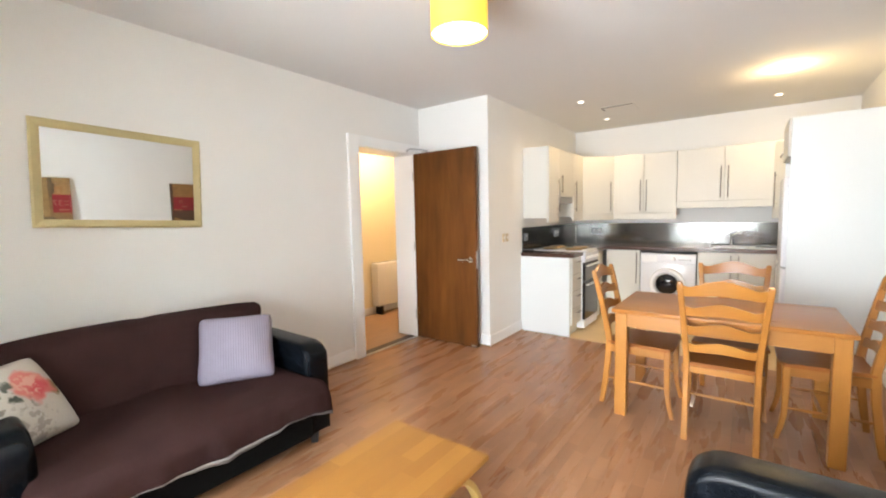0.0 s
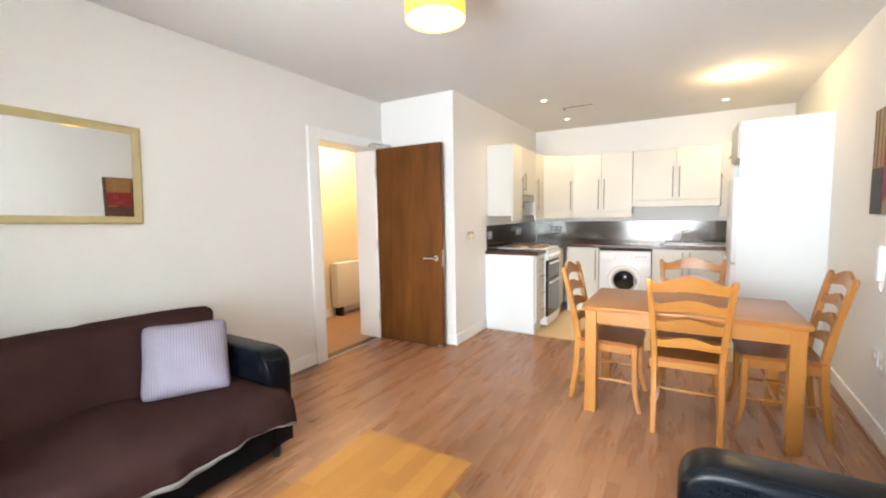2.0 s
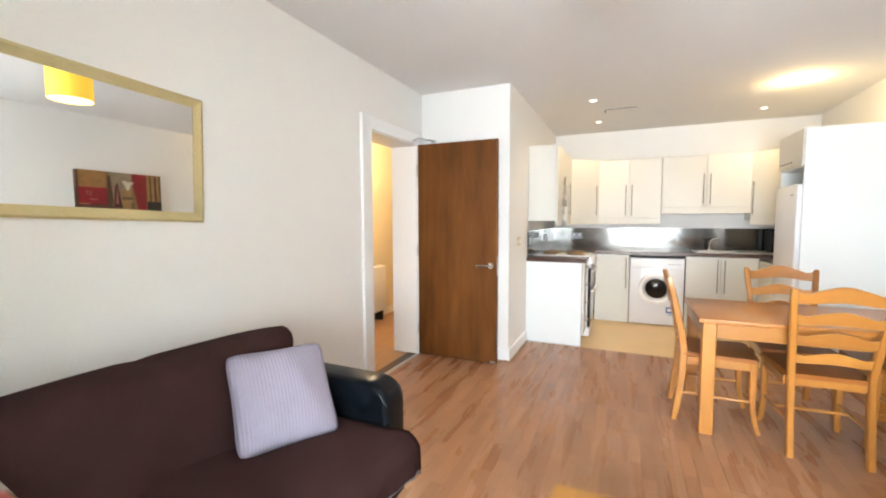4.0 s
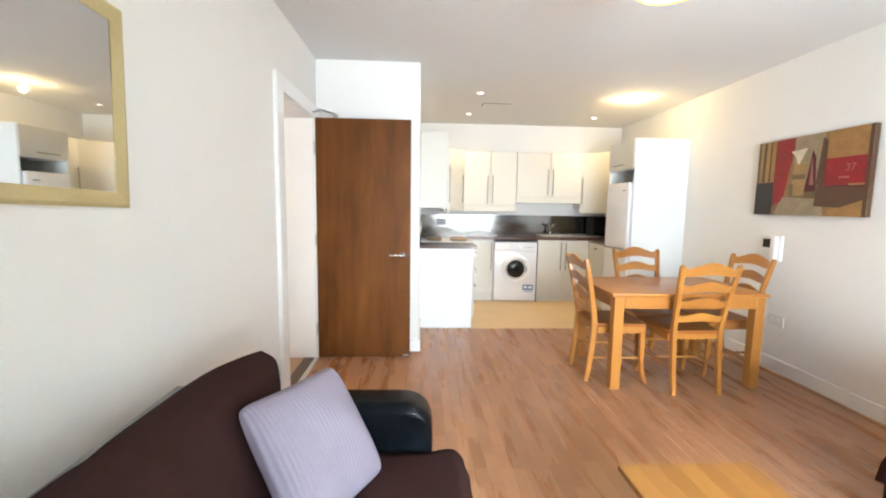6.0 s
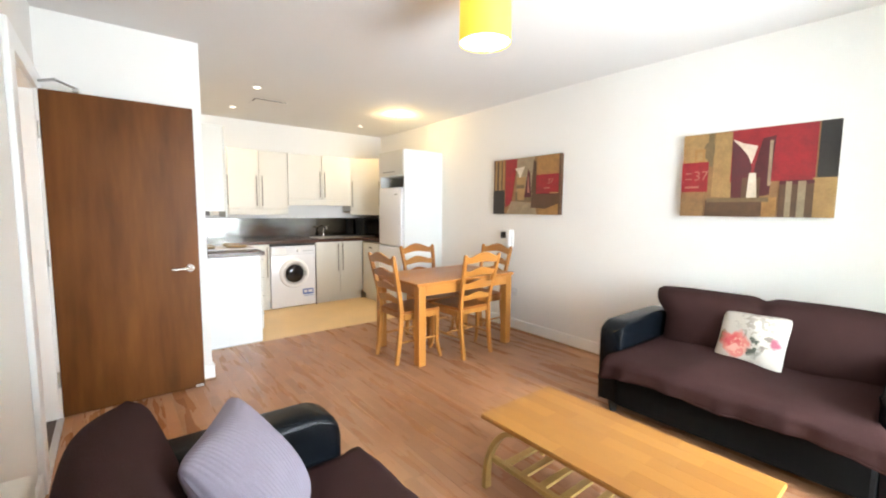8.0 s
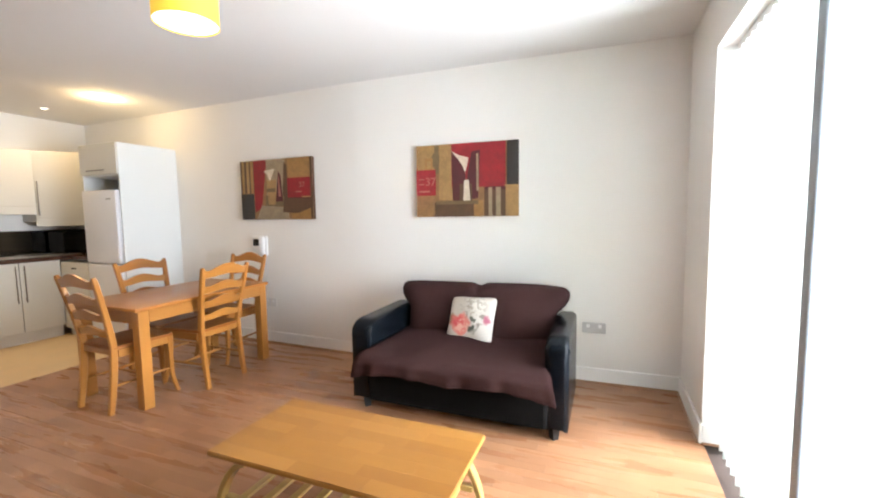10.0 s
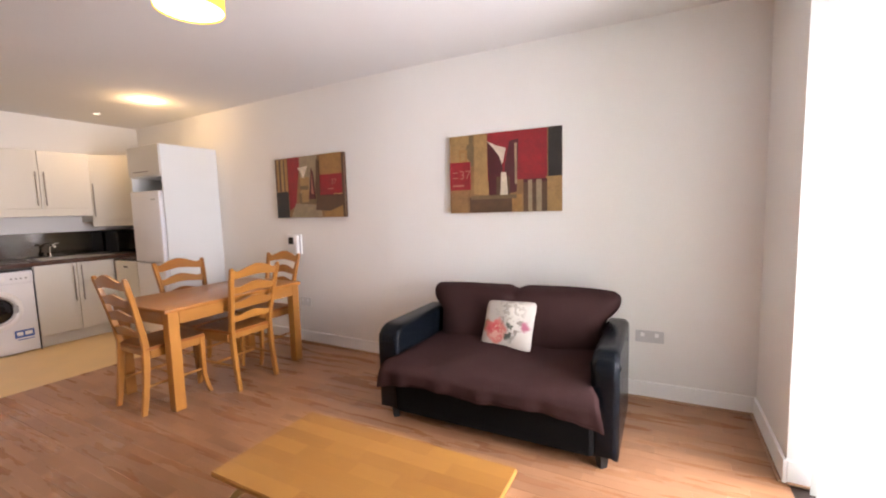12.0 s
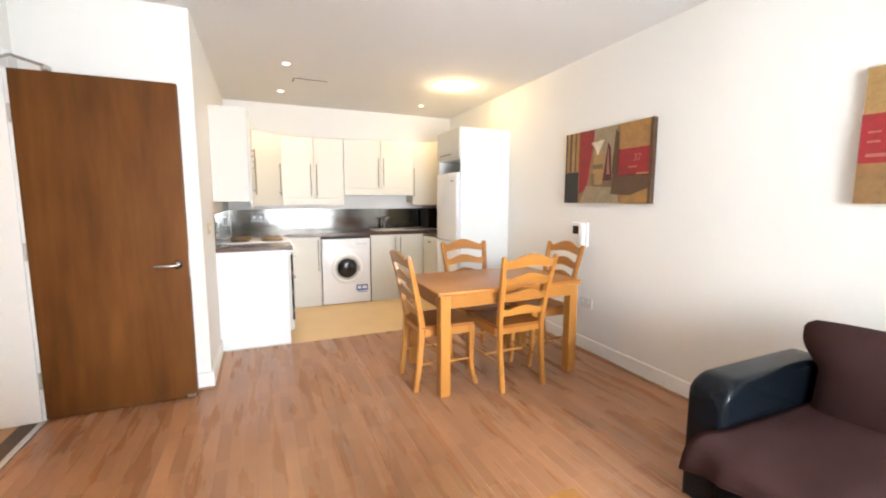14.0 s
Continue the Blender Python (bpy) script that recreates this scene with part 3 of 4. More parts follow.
    hem = [[(x, y + 0.005, z - pale * (0.5 + 0.5 * math.sin(x * 9 + ph))), (x, y + 0.003, z + 0.006)] for x, y, z in rows[-1]]
    hm = part("hem", sheet(bmesh.new(), hem), "hem" if pale > 0.01 else "throw", th, "pale lining showing at the hem" if pale > 0.01 else "", smooth=70)
    md = hm.modifiers.new("thick", "SOLIDIFY")
    md.thickness = 0.004
    # throw over the back cushions
    bm = bmesh.new()
    front, back = [], []
    for j in range(21):
        w = j / 20
        fr, bk_ = [], []
        for i in range(49):
            u = -1 + 2 * i / 48
            ear = max(0.0, (w - 0.52) / 0.48)
            half = 0.562 + (0.085 * math.sin(math.pi / 2 * min(1, ear / 0.7)) - 0.04 * max(0.0, (ear - 0.8) / 0.2) ** 2)
            top = high + 0.008 * math.cos(u * 2.2 + seed) - notch * math.exp(-(u / 0.06) ** 2) - droop * abs(u) ** 4
            z = 0.40 + (top - 0.40) * w
            puff = (1 - abs(u) ** 8) ** 0.5 if abs(u) < 1 else 0
            roll = (1 - max(0.0, (w - 0.84) / 0.16) ** 3) ** 0.5 if w < 1 else 0.0
            mid = rear + (0.085 + recline * (1 - 1.6 * abs(u) ** 6)) * w
            th_f = (0.1 + 0.02 * math.sin(3.1 * w) - 0.5 * notch * math.exp(-(u / 0.05) ** 2)) * puff * roll
            wob = 0.004 * math.sin(11 * u + 3 * w + seed) + 0.004 * math.sin(5 * w - 7 * u)
            fr.append((u * half, mid - th_f + wob * puff * roll, z))
            bk_.append((u * half, mid + (0.03 + 0.03 * w) * puff * roll, z))
        front.append(fr)
        back.append(bk_)
    sheet(bm, front)
    sheet(bm, [r[::-1] for r in back])
    bmesh.ops.remove_doubles(bm, verts=bm.verts[:], dist=0.002)
    bmesh.ops.recalc_face_normals(bm, faces=bm.faces[:])
    part("back_throw", bm, "throw", s, "dark brown woven throw over the back cushions", smooth=80)
    return s


sofa(pose(-1.75, 1.252, 0, 0, 0, 90), "black leather two-seat sofa under dark brown throws, below the mirror", 0.006, 0.64, 1, 0.022, 0.8, 0.004, 0.05, (0.625, 0.078))
sofa(pose(0.115, 1.21, 0, 0, 0, -90), "black leather two-seat sofa under dark brown throws, below the canvas", 0.022, 0.64, 4, 0.006, 0.79, 0.02, 0.0, (0.645, 0.078), (0.627, 0.064), 0.112, 0.58)


def cushion(name, m, half, thick, mat, label):
    """A square scatter cushion, lying in its own x-y plane."""
    bm = bmesh.new()
    n = 22
    for side in (1, -1):
        rows = []
        for j in range(n + 1):
            v = -1 + 2 * j / n
            row = []
            for i in range(n + 1):
                u = -1 + 2 * i / n
                e = max(0.0, (1 - u ** 2)) ** 0.52 * max(0.0, (1 - v ** 2)) ** 0.52
                px = u * half * (1 - 0.055 * (1 - v * v))
                py = v * half * (1 - 0.055 * (1 - u * u))
                soft = 1 - 0.08 * abs(u * v) ** 6
                px, py = px * soft, py * soft
                row.append((px, py, side * thick * e + 0.006 * math.sin(5 * u + 2 * v) * e))
            rows.append(row if side > 0 else row[::-1])
        sheet(bm, rows)
    bmesh.ops.remove_doubles(bm, verts=bm.verts[:], dist=0.0008)
    bmesh.ops.recalc_face_normals(bm, faces=bm.faces[:])
    ob = part(name, bm, mat, smooth=80)
    ob.matrix_basis = m
    return tagged(ob, label, "cushion")


def propped(centre, across, up):
    """The pose of a cushion whose edges run along across and up."""
    u = Vector(across).normalized()
    n = u.cross(Vector(up)).normalized()
    v = n.cross(u)
    return Matrix.Translation(centre) @ Matrix((u, v, n)).transposed().to_4x4()


cushion("scatter_cushion", propped((-2.1, 1.602, 0.594), (0.182, 0.343, -0.01), (-0.195, 0.113, 0.33)), 0.2, 0.09, "lavender", "lavender ribbed knit cushion leaning on the sofa back")
cushion("scatter_cushion", propped((-2.1, 0.70, 0.6), (-0.19, 0.265, -0.01), (-0.22, -0.07, 0.308)) @ pose(0, 0, 0, 0, 0, 180), 0.19, 0.065, "floral", "cream cushion printed with a pink rose and leaves")
cushion("scatter_cushion", propped((0.555, 1.217, 0.548), (-0.039, -0.371, 0.011), (0.167, 0.028, 0.304)), 0.179, 0.062, "floral", "cream cushion printed with a pink rose, propped upright")

# ---- coffee table ----
ct = thing("coffee_table", pose(-0.816, 1.31, 0), "honey coloured wooden coffee table with bentwood legs", "coffee table")
rng = random.Random(5)
xs = [-0.25 + 0.5 * i / 7 for i in range(8)]
staves = []
for a, b in zip(xs, xs[1:]):
    y = -0.505
    while y < 0.505:
        e = min(0.505, y + rng.uniform(0.16, 0.38))
        if 0.505 - e < 0.08:
            e = 0.505
        staves.append((a, b, y, e))
        y = e
top = part("tabletop", B(-0.253, 0.253, -0.508, 0.508, 0.344, 0.3645, 0.006, 3), "beech", ct, "honey wood top of glued staves")
for a, b, y, e in staves:
    part("stave", B(a + 0.0002, b - 0.0002, y + 0.0002, e - 0.0002, 0.36, 0.367), "beech", top)
for sy in (-1, 1):
    for sx in (-1, 1):
        arc = []
        for i in range(17):
            q = i / 16
            a = math.pi * 0.5 * q * 1.12
            arc.append((sx * 0.215, sy * (0.33 + 0.165 * math.sin(min(a, math.pi)) * 1.02), 0.335 - 0.335 * (1 - math.cos(math.pi * 0.5 * q)) ** 0.82))
        part("leg", sweep(bmesh.new(), arc, (1, 0, 0), 0.021, 0.012), "beech_leg", ct, "bent pale wood leg", smooth=40)
    part("cross_rail", B(-0.2, 0.2, sy * 0.33 - 0.02, sy * 0.33 + 0.02, 0.322, 0.344, 0.004), "beech_leg", ct)
for sx in (-1, 1):
    part("shelf_rail", B(sx * 0.2 - 0.014, sx * 0.2 + 0.014, -0.47, 0.47, 0.135, 0.16, 0.004), "beech_leg", ct)
for i in range(9):
    y = -0.4 + 0.1 * i
    part("shelf_slat", B(-0.186, 0.186, y - 0.018, y + 0.018, 0.142, 0.156, 0.003), "beech_leg", ct)

# ---- dining set ----
dt = thing("dining_table", pose(0.126, 3.565, 0), "varnished pine dining table with square legs", "table")
part("tabletop", B(-0.577, 0.577, -0.36, 0.36, 0.678, 0.705, 0.006, 3), "pine_top", dt, "reddish varnished top", smooth=40)
for sx in (-1, 1):
    for sy in (-1, 1):
        part("leg", B(sx * 0.52 - 0.036, sx * 0.52 + 0.036, sy * 0.315 - 0.036, sy * 0.315 + 0.036, 0, 0.678, 0.006), "pine", dt)
    part("apron", B(sx * 0.545 - 0.011, sx * 0.545 + 0.011, -0.279, 0.279, 0.595, 0.678, 0.002), "pine_rail", dt)
    part("apron", B(-0.484, 0.484, sx * 0.34 - 0.011, sx * 0.34 + 0.011, 0.595, 0.678, 0.002), "pine_rail", dt)


def crest(bm, x0, x1, y_at, z, h, up, thick=0.009):
    """A ladder rail bowed backwards, its upper edge cut in a wave."""
    rows_f, rows_b = [], []
    for i in range(19):
        q = i / 18
        x = x0 + (x1 - x0) * q
        bow = -0.022 * math.sin(math.pi * q)
        wave = up * (0.5 - 0.5 * math.cos(2 * math.pi * min(1, max(0, (q - 0.12) / 0.76)))) - 0.35 * up * (math.exp(-((q - 0.1) / 0.07) ** 2) + math.exp(-((q - 0.9) / 0.07) ** 2))
        low = z + 0.55 * up * (0.5 - 0.5 * math.cos(2 * math.pi * q))
        rows_f.append([(x, y_at(low) + bow + thick, low), (x, y_at(z + h) + bow + thick, z + h + wave)])
        rows_b.append([(x, y_at(low) + bow - thick, low), (x, y_at(z + h) + bow - thick, z + h + wave)])
    f = [[bm.verts.new(p) for p in r] for r in rows_f]
    b = [[bm.verts.new(p) for p in r] for r in rows_b]
    for i in range(18):
        bm.faces.new((f[i][0], f[i + 1][0], f[i + 1][1], f[i][1]))
        bm.faces.new((b[i][0], b[i][1], b[i + 1][1], b[i + 1][0]))
        bm.faces.new((f[i][1], f[i + 1][1], b[i + 1][1], b[i][1]))
        bm.faces.new((f[i][0], b[i][0], b[i + 1][0], f[i + 1][0]))
    for i in (0, 18):
        bm.faces.new((f[i][0], f[i][1], b[i][1], b[i][0]))
    bmesh.ops.recalc_face_normals(bm, faces=bm.faces[:])
    return bm


def dining_chair(m, label):
    """Ladder-back chair facing +y."""
    c = thing("dining_chair", m, label, "chair", "chairs round the table")
    SEAT = 0.452

    def lean(z):
        return -0.195 - 0.1 * max(0, (z - SEAT) / 0.48) ** 1.2 - 0.045 * max(0, (SEAT - z) / SEAT) ** 1.6

    def spread(z):
        return 0.168 + 0.036 * max(0, (z - SEAT) / 0.48) ** 1.2
    bm = bmesh.new()
    t = bmesh.new()
    prism(t, [(-0.185, -0.205), (0.185, -0.205), (0.212, 0.178), (0.16, 0.2), (-0.16, 0.2), (-0.212, 0.178)], SEAT - 0.022, SEAT)
    bmesh.ops.bevel(t, geom=t.edges[:], offset=0.006, segments=2, affect="EDGES")
    part("seat", merge(bm, t), "pine_dark", c, "darker varnished solid seat", smooth=40)
    for sx in (-1, 1):
        zs = [0.0, 0.1, 0.2, 0.32, SEAT, 0.55, 0.66, 0.77, 0.86, 0.915, 0.93]
        pts = [(sx * spread(z), lean(z), z) for z in zs]
        part("back_post", sweep(bmesh.new(), pts, (1, 0, 0), [0.016] * 10 + [0.011], [0.016, 0.019, 0.02, 0.021, 0.021, 0.02, 0.018, 0.017, 0.016, 0.014, 0.009]), "pine", c, smooth=40)
        fz = [0.0, 0.03, 0.08, 0.15, 0.24, 0.34, SEAT - 0.02]
        fp = [(sx * (0.182 + 0.014 * (1 - z / 0.15) ** 2 * (z < 0.15)), 0.166 + 0.036 * max(0, 1 - z / 0.2) ** 1.8, z) for z in fz]
        part("front_leg", sweep(bmesh.new(), fp, (1, 0, 0), [0.013, 0.013, 0.014, 0.015, 0.017, 0.019, 0.02], [0.013, 0.013, 0.014, 0.015, 0.017, 0.019, 0.02]), "pine", c, smooth=40)
        part("seat_rail", B(sx * 0.186 - 0.01, sx * 0.186 + 0.01, -0.18, 0.158, SEAT - 0.075, SEAT - 0.022, 0.003), "pine_rail", c)
        part("stretcher", rod(bmesh.new(), [(sx * 0.17, lean(0.18) + 0.01, 0.185), (sx * 0.176, 0.0, 0.185), (sx * 0.182, 0.17, 0.185)], [0.008, 0.011, 0.008], 8), "pine", c, smooth=50)
    part("seat_rail", B(-0.166, 0.166, 0.153, 0.174, SEAT - 0.075, SEAT - 0.022, 0.003), "pine_rail", c)
    part("seat_rail", B(-0.15, 0.15, -0.205, -0.185, SEAT - 0.06, SEAT - 0.022, 0.003), "pine_rail", c)
    part("stretcher", rod(bmesh.new(), [(-0.172, 0.01, 0.185), (0, 0.01, 0.185), (0.172, 0.01, 0.185)], [0.008, 0.011, 0.008], 8), "pine", c, smooth=50)
    for z, h, up in ((0.848, 0.068, 0.034), (0.734, 0.058, 0.026), (0.624, 0.056, 0.024), (0.518, 0.052, 0.022)):
        w = spread(z) - 0.012
        part("crest_rail" if z > 0.8 else "ladder_rail", crest(bmesh.new(), -w - (0.012 if z > 0.8 else 0), w + (0.012 if z > 0.8 else 0), lean, z, h, up), "pine_rail", c, smooth=50)
    return c


ch = dining_chair(pose(0.145, 3.365, 0, 0, 0, 1), "varnished pine ladder-back dining chair tucked under the table")
copy_thing(ch, pose(-0.305, 3.535, 0, 0, 0, -91))
copy_thing(ch, pose(0.17, 3.81, 0, 0, 0, 180))
copy_thing(ch, pose(0.61, 3.63, 0, 0, 0, 91))


# ---- kitchen ----
def bar_handle(parent, x, z, y=-0.018, length=0.2, upright=True):
    bm = bmesh.new()
    if upright:
        rod(bm, [(x, y - 0.026, z - length / 2), (x, y - 0.026, z + length / 2)], 0.006, 10)
        for q in (-0.4, 0.4):
            rod(bm, [(x, y + 0.001, z + q * length), (x, y - 0.026, z + q * length)], 0.0045, 8)
    else:
        rod(bm, [(x - length / 2, y - 0.026, z), (x + length / 2, y - 0.026, z)], 0.006, 10)
        for q in (-0.4, 0.4):
            rod(bm, [(x + q * length, y + 0.001, z), (x + q * length, y - 0.026, z)], 0.0045, 8)
    return part("handle", bm, "handle", parent, "brushed steel bar handle", smooth=50)


def cabinet(name, m, w, d, z0, z1, doors, label, plinth=False, pelmet=False, body_mat="cab"):
    """A unit, front towards -y, x from 0 to w. doors: (x0, x1, za, zb, handle x, handle z, length, upright)."""
    c = thing(name, m, label, "kitchen cabinet", "fitted kitchen units")
    part("body", B(0.0005, w - 0.0005, 0.0, d, z0, z1, 0.0015), body_mat, c)
    for x0, x1, za, zb, hx, hz, ln, up in doors:
        za += 0.03 if pelmet else 0.0
        dr = part("door", B(x0 + 0.0025, x1 - 0.0025, -0.02, -0.002, za + 0.002, zb - 0.002, 0.003), "cab", c, "white door")
        if hx is not None:
            bar_handle(dr, hx, hz, -0.02, ln, up)
    if plinth:
        part("plinth", B(0.0, w, 0.03, 0.046, 0.0, z0, 0.001), "cab", c)
    if pelmet:
        part("pelmet", B(0.0, w, -0.02, 0.0, z0 - 0.052, z0 + 0.028, 0.004), "cab", c)
    return c


CT0, CT1 = 0.852, 0.892
LF = -1.232            # front of the left run
BFY = 5.955            # front of the back run
LEFT, RIGHT = 90, -90
# left run
endp = thing("end_panel", pose(NX, 4.712, 0), "white end panel of the kitchen units", "kitchen panel")
part("panel", B(0.001, 0.557, 0.0, 0.018, 0.006, CT0, 0.0015), "panel", endp)
part("bottom_seal", B(0.001, 0.557, -0.004, 0.016, 0.0, 0.006, 0.001), "grey", endp, "grey seal along the floor")
part("edge_strip", B(0.5575, 0.5595, 0.0, 0.018, 0.006, CT0), "cab", endp)
cabinet("drawer_unit", pose(LF - 0.02, 4.731, 0, 0, 0, LEFT), 0.297, 0.55, 0.12, CT0,
        [(0, 0.297, 0.12 + 0.183 * i, 0.12 + 0.183 * (i + 1), 0.148, 0.25 + 0.183 * i, 0.12, False) for i in range(4)], "white drawer unit with bar handles", True)
ck = thing("cooker", pose(LF + 0.01, 5.03, 0, 0, 0, LEFT), "white freestanding electric cooker with black glass oven doors", "cooker")
part("body", B(0.002, 0.498, 0.0, 0.58, 0.03, 0.885, 0.004), "enamel", ck)
part("hob", B(0.002, 0.498, -0.01, 0.58, 0.886, 0.9, 0.005), "enamel", ck, smooth=40)
for hx, hy, r in ((0.135, 0.145, 0.105), (0.365, 0.145, 0.09), (0.135, 0.425, 0.09), (0.365, 0.425, 0.105)):
    rg = part("hob_ring", disc(bmesh.new(), (hx, hy, 0.904), r - 0.012, 0.01), "dark", ck, "dark solid hotplate", smooth=40)
    part("ring_cover", disc(bmesh.new(), (hx, hy, 0.917), r, 0.016, r2=r - 0.012), "ring", rg, "brassy hotplate cover", smooth=30)
cp = part("control_panel", box(bmesh.new(), 0.004, 0.496, -0.03, 0.0, 0.775, 0.883, 0.006), "enamel", ck)
for i in range(6):
    part("knob", disc(bmesh.new(), (0.06 + 0.075 * i, -0.042, 0.825), 0.018, 0.024, "y", 16, 0.015), "white", cp, smooth=40)
for za, zb in ((0.56, 0.765), (0.13, 0.55)):
    od = part("oven_door", B(0.004, 0.496, -0.028, 0.0, za, zb, 0.005), "black_glass", ck, "black glass oven door")
    part("door_handle", B(0.04, 0.46, -0.06, -0.03, zb - 0.04, zb - 0.022, 0.005), "white", od)
part("plinth_drawer", B(0.004, 0.496, -0.02, 0.0, 0.03, 0.12, 0.004), "enamel", ck)
cabinet("base_unit", pose(LF - 0.02, 5.531, 0, 0, 0, LEFT), 0.4, 0.55, 0.12, CT0, [], "plain white corner base unit", True)
# back run
cabinet("base_unit", pose(-1.21, BFY + 0.02, 0), 0.395, 0.55, 0.12, CT0, [(0, 0.395, 0.12, CT0, 0.36, 0.63, 0.38, True)], "white base unit with one door", True)
cabinet("sink_unit", pose(-0.21, BFY + 0.02, 0), 0.7, 0.55, 0.12, CT0,
        [(0, 0.35, 0.12, CT0, 0.315, 0.63, 0.38, True), (0.35, 0.7, 0.12, CT0, 0.385, 0.63, 0.38, True)], "white double sink unit with bar handles", True)
# right run, behind the fridge housing
ru = cabinet("base_unit", pose(0.51, 5.95, 0, 0, 0, RIGHT), 0.485, 0.58, 0.09, 0.83, [(0, 0.485, 0.09, 0.83, None, 0, 0, True)], "white base unit with a small dark grip", True)
part("grip", B(0.2, 0.28, -0.026, -0.02, 0.755, 0.772, 0.002), "dark", ru, "small dark grip")

# washing machine
wm = thing("washing_machine", pose(-0.812, BFY, 0), "white front-loading washing machine under the worktop", "washing machine")
part("body", B(0.006, 0.592, 0.0, 0.55, 0.012, 0.818, 0.008), "enamel", wm, smooth=40)
# solid dark block gives the gap under the worktop its shade
part("recess_shade", B(0.0, 0.6, 0.02, 0.5, 0.82, CT0 - 0.002), "dark", wm, "dark block for the shade in the gap above")
part("control_panel", B(0.008, 0.59, -0.012, 0.0, 0.7, 0.814, 0.006), "enamel", wm)
part("detergent_drawer", B(0.02, 0.2, -0.017, -0.012, 0.715, 0.8, 0.005), "white", wm)
part("dial", disc(bmesh.new(), (0.36, -0.026, 0.757), 0.026, 0.03, "y", 24, 0.022), "white", wm, smooth=40)
for i in range(4):
    part("button", disc(bmesh.new(), (0.43 + 0.035 * i, -0.015, 0.75), 0.008, 0.01, "y", 12), "grey", wm)
wd = part("porthole_door", torus(bmesh.new(), (0.3, -0.008, 0.455), 0.165, 0.028, "y", 40, 12), "white", wm, "white porthole ring", smooth=60)
part("inner_ring", torus(bmesh.new(), (0.3, -0.02, 0.455), 0.133, 0.014, "y", 40, 8), "steel", wd, smooth=60)
t = bmesh.new()
bmesh.ops.create_uvsphere(t, u_segments=28, v_segments=14, radius=0.125)
t.transform(Matrix.Translation((0.3, -0.012, 0.455)) @ Matrix.Diagonal((1, 0.32, 1, 1)))
part("glass", t, "black_glass", wd, "dark bulging glass", smooth=60)
part("door_catch", B(0.41, 0.45, -0.05, -0.03, 0.42, 0.49, 0.006), "grey", wd)
lb = part("sticker", B(0.41, 0.555, -0.003, 0.0, 0.16, 0.235), "blue", wm, "blue label with unreadable lines")
for i, (xa, xb) in enumerate(((0.425, 0.47), (0.485, 0.54))):
    part("label_bar", B(xa, xb, -0.0045, -0.003, 0.182, 0.218), "white", lb)
part("label_bar", B(0.43, 0.555, -0.0025, 0.0, 0.137, 0.145), "blue", lb)
# dark strip for the shadow beside the machine, no trim there
part("side_shade", B(0.593, 0.6, -0.004, 0.02, 0.0, 0.82), "dark", wm, "dark shadow strip")

# worktop, L-shaped round the room
bm = bmesh.new()
box(bm, NX + 0.002, LF + 0.02, 4.705, 5.028, CT0, CT1, 0.004)
box(bm, NX + 0.002, LF + 0.02, 5.532, BY - 0.002, CT0, CT1, 0.004)
box(bm, LF + 0.02, 1.13, BFY - 0.02, BY - 0.002, CT0, CT1, 0.004)
box(bm, 0.5, 1.12, 5.462, BFY - 0.02, CT0, CT1, 0.004)
wt = part("worktop", bm, "worktop")
tagged(wt, "dark brown glossy laminate worktop", "worktop")
sk = thing("sink", pose(-0.1, 6.06, CT1), "inset stainless steel sink with drainer", "sink")
bm = bmesh.new()
box(bm, 0, 0.86, 0, 0.4, 0.0, 0.006, 0.002)
part("drainer", bm, "steel", sk)
# no hollow: a dark sheet on the drainer paints the bowl's shade
part("bowl", prism(bmesh.new(), [(0.42, 0.05), (0.8, 0.05), (0.8, 0.35), (0.42, 0.35)], 0.006, 0.0075), "dark", sk, "flat dark sheet for the shade inside the sink")
rim = bmesh.new()
rod(rim, [(0.42, 0.05, 0.009), (0.8, 0.05, 0.009), (0.8, 0.35, 0.009), (0.42, 0.35, 0.009), (0.42, 0.05, 0.009)], 0.006, 8)
part("rim", rim, "steel", sk, smooth=40)
for i in range(7):
    part("groove", B(0.03, 0.37, 0.07 + 0.04 * i, 0.078 + 0.04 * i, 0.006, 0.009, 0.001), "steel", sk)
tap = thing("kitchen_tap", pose(0.09, 6.42, CT1 + 0.006), "chrome mixer tap on the sink", "tap")
part("base", disc(bmesh.new(), (0, 0, 0.025), 0.024, 0.05), "chrome", tap, smooth=40)
part("spout", rod(bmesh.new(), [(0, 0, 0.04), (0, 0, 0.1), (0.0, -0.03, 0.135), (0.0, -0.09, 0.14), (0.0, -0.14, 0.12)], 0.011), "chrome", tap, smooth=50)
part("lever", rod(bmesh.new(), [(0, 0, 0.1), (0.03, 0.0, 0.14), (0.09, 0.0, 0.155)], [0.012, 0.009, 0.006]), "chrome", tap, smooth=50)

# splashback
sb = thing("splashback", pose(0, 0, 0), "brushed steel splashback strip above the worktop", "splashback")
part("sheet", B(NX + 0.012, 1.15, BY - 0.01, BY - 0.001, CT1, 1.17, 0.001), "splash", sb)
part("sheet", B(NX + 0.001, NX + 0.01, 4.74, BY - 0.011, CT1, 1.17, 0.001), "splash", sb)


def socket(m, w, h, mat, label, slots=2):
    """A wall plate: face towards -y, centred."""
    s = thing("wall_socket", m, label, "socket")
    part("plate", B(-w / 2, w / 2, -0.009, 0.0, -h / 2, h / 2, 0.003), mat, s)
    for i in range(slots):
        x = (i - (slots - 1) / 2) * w / max(1, slots)
        part("rocker", B(x - 0.012, x + 0.012, -0.013, -0.009, 0.0, 0.026, 0.002), "white", s)
    return s


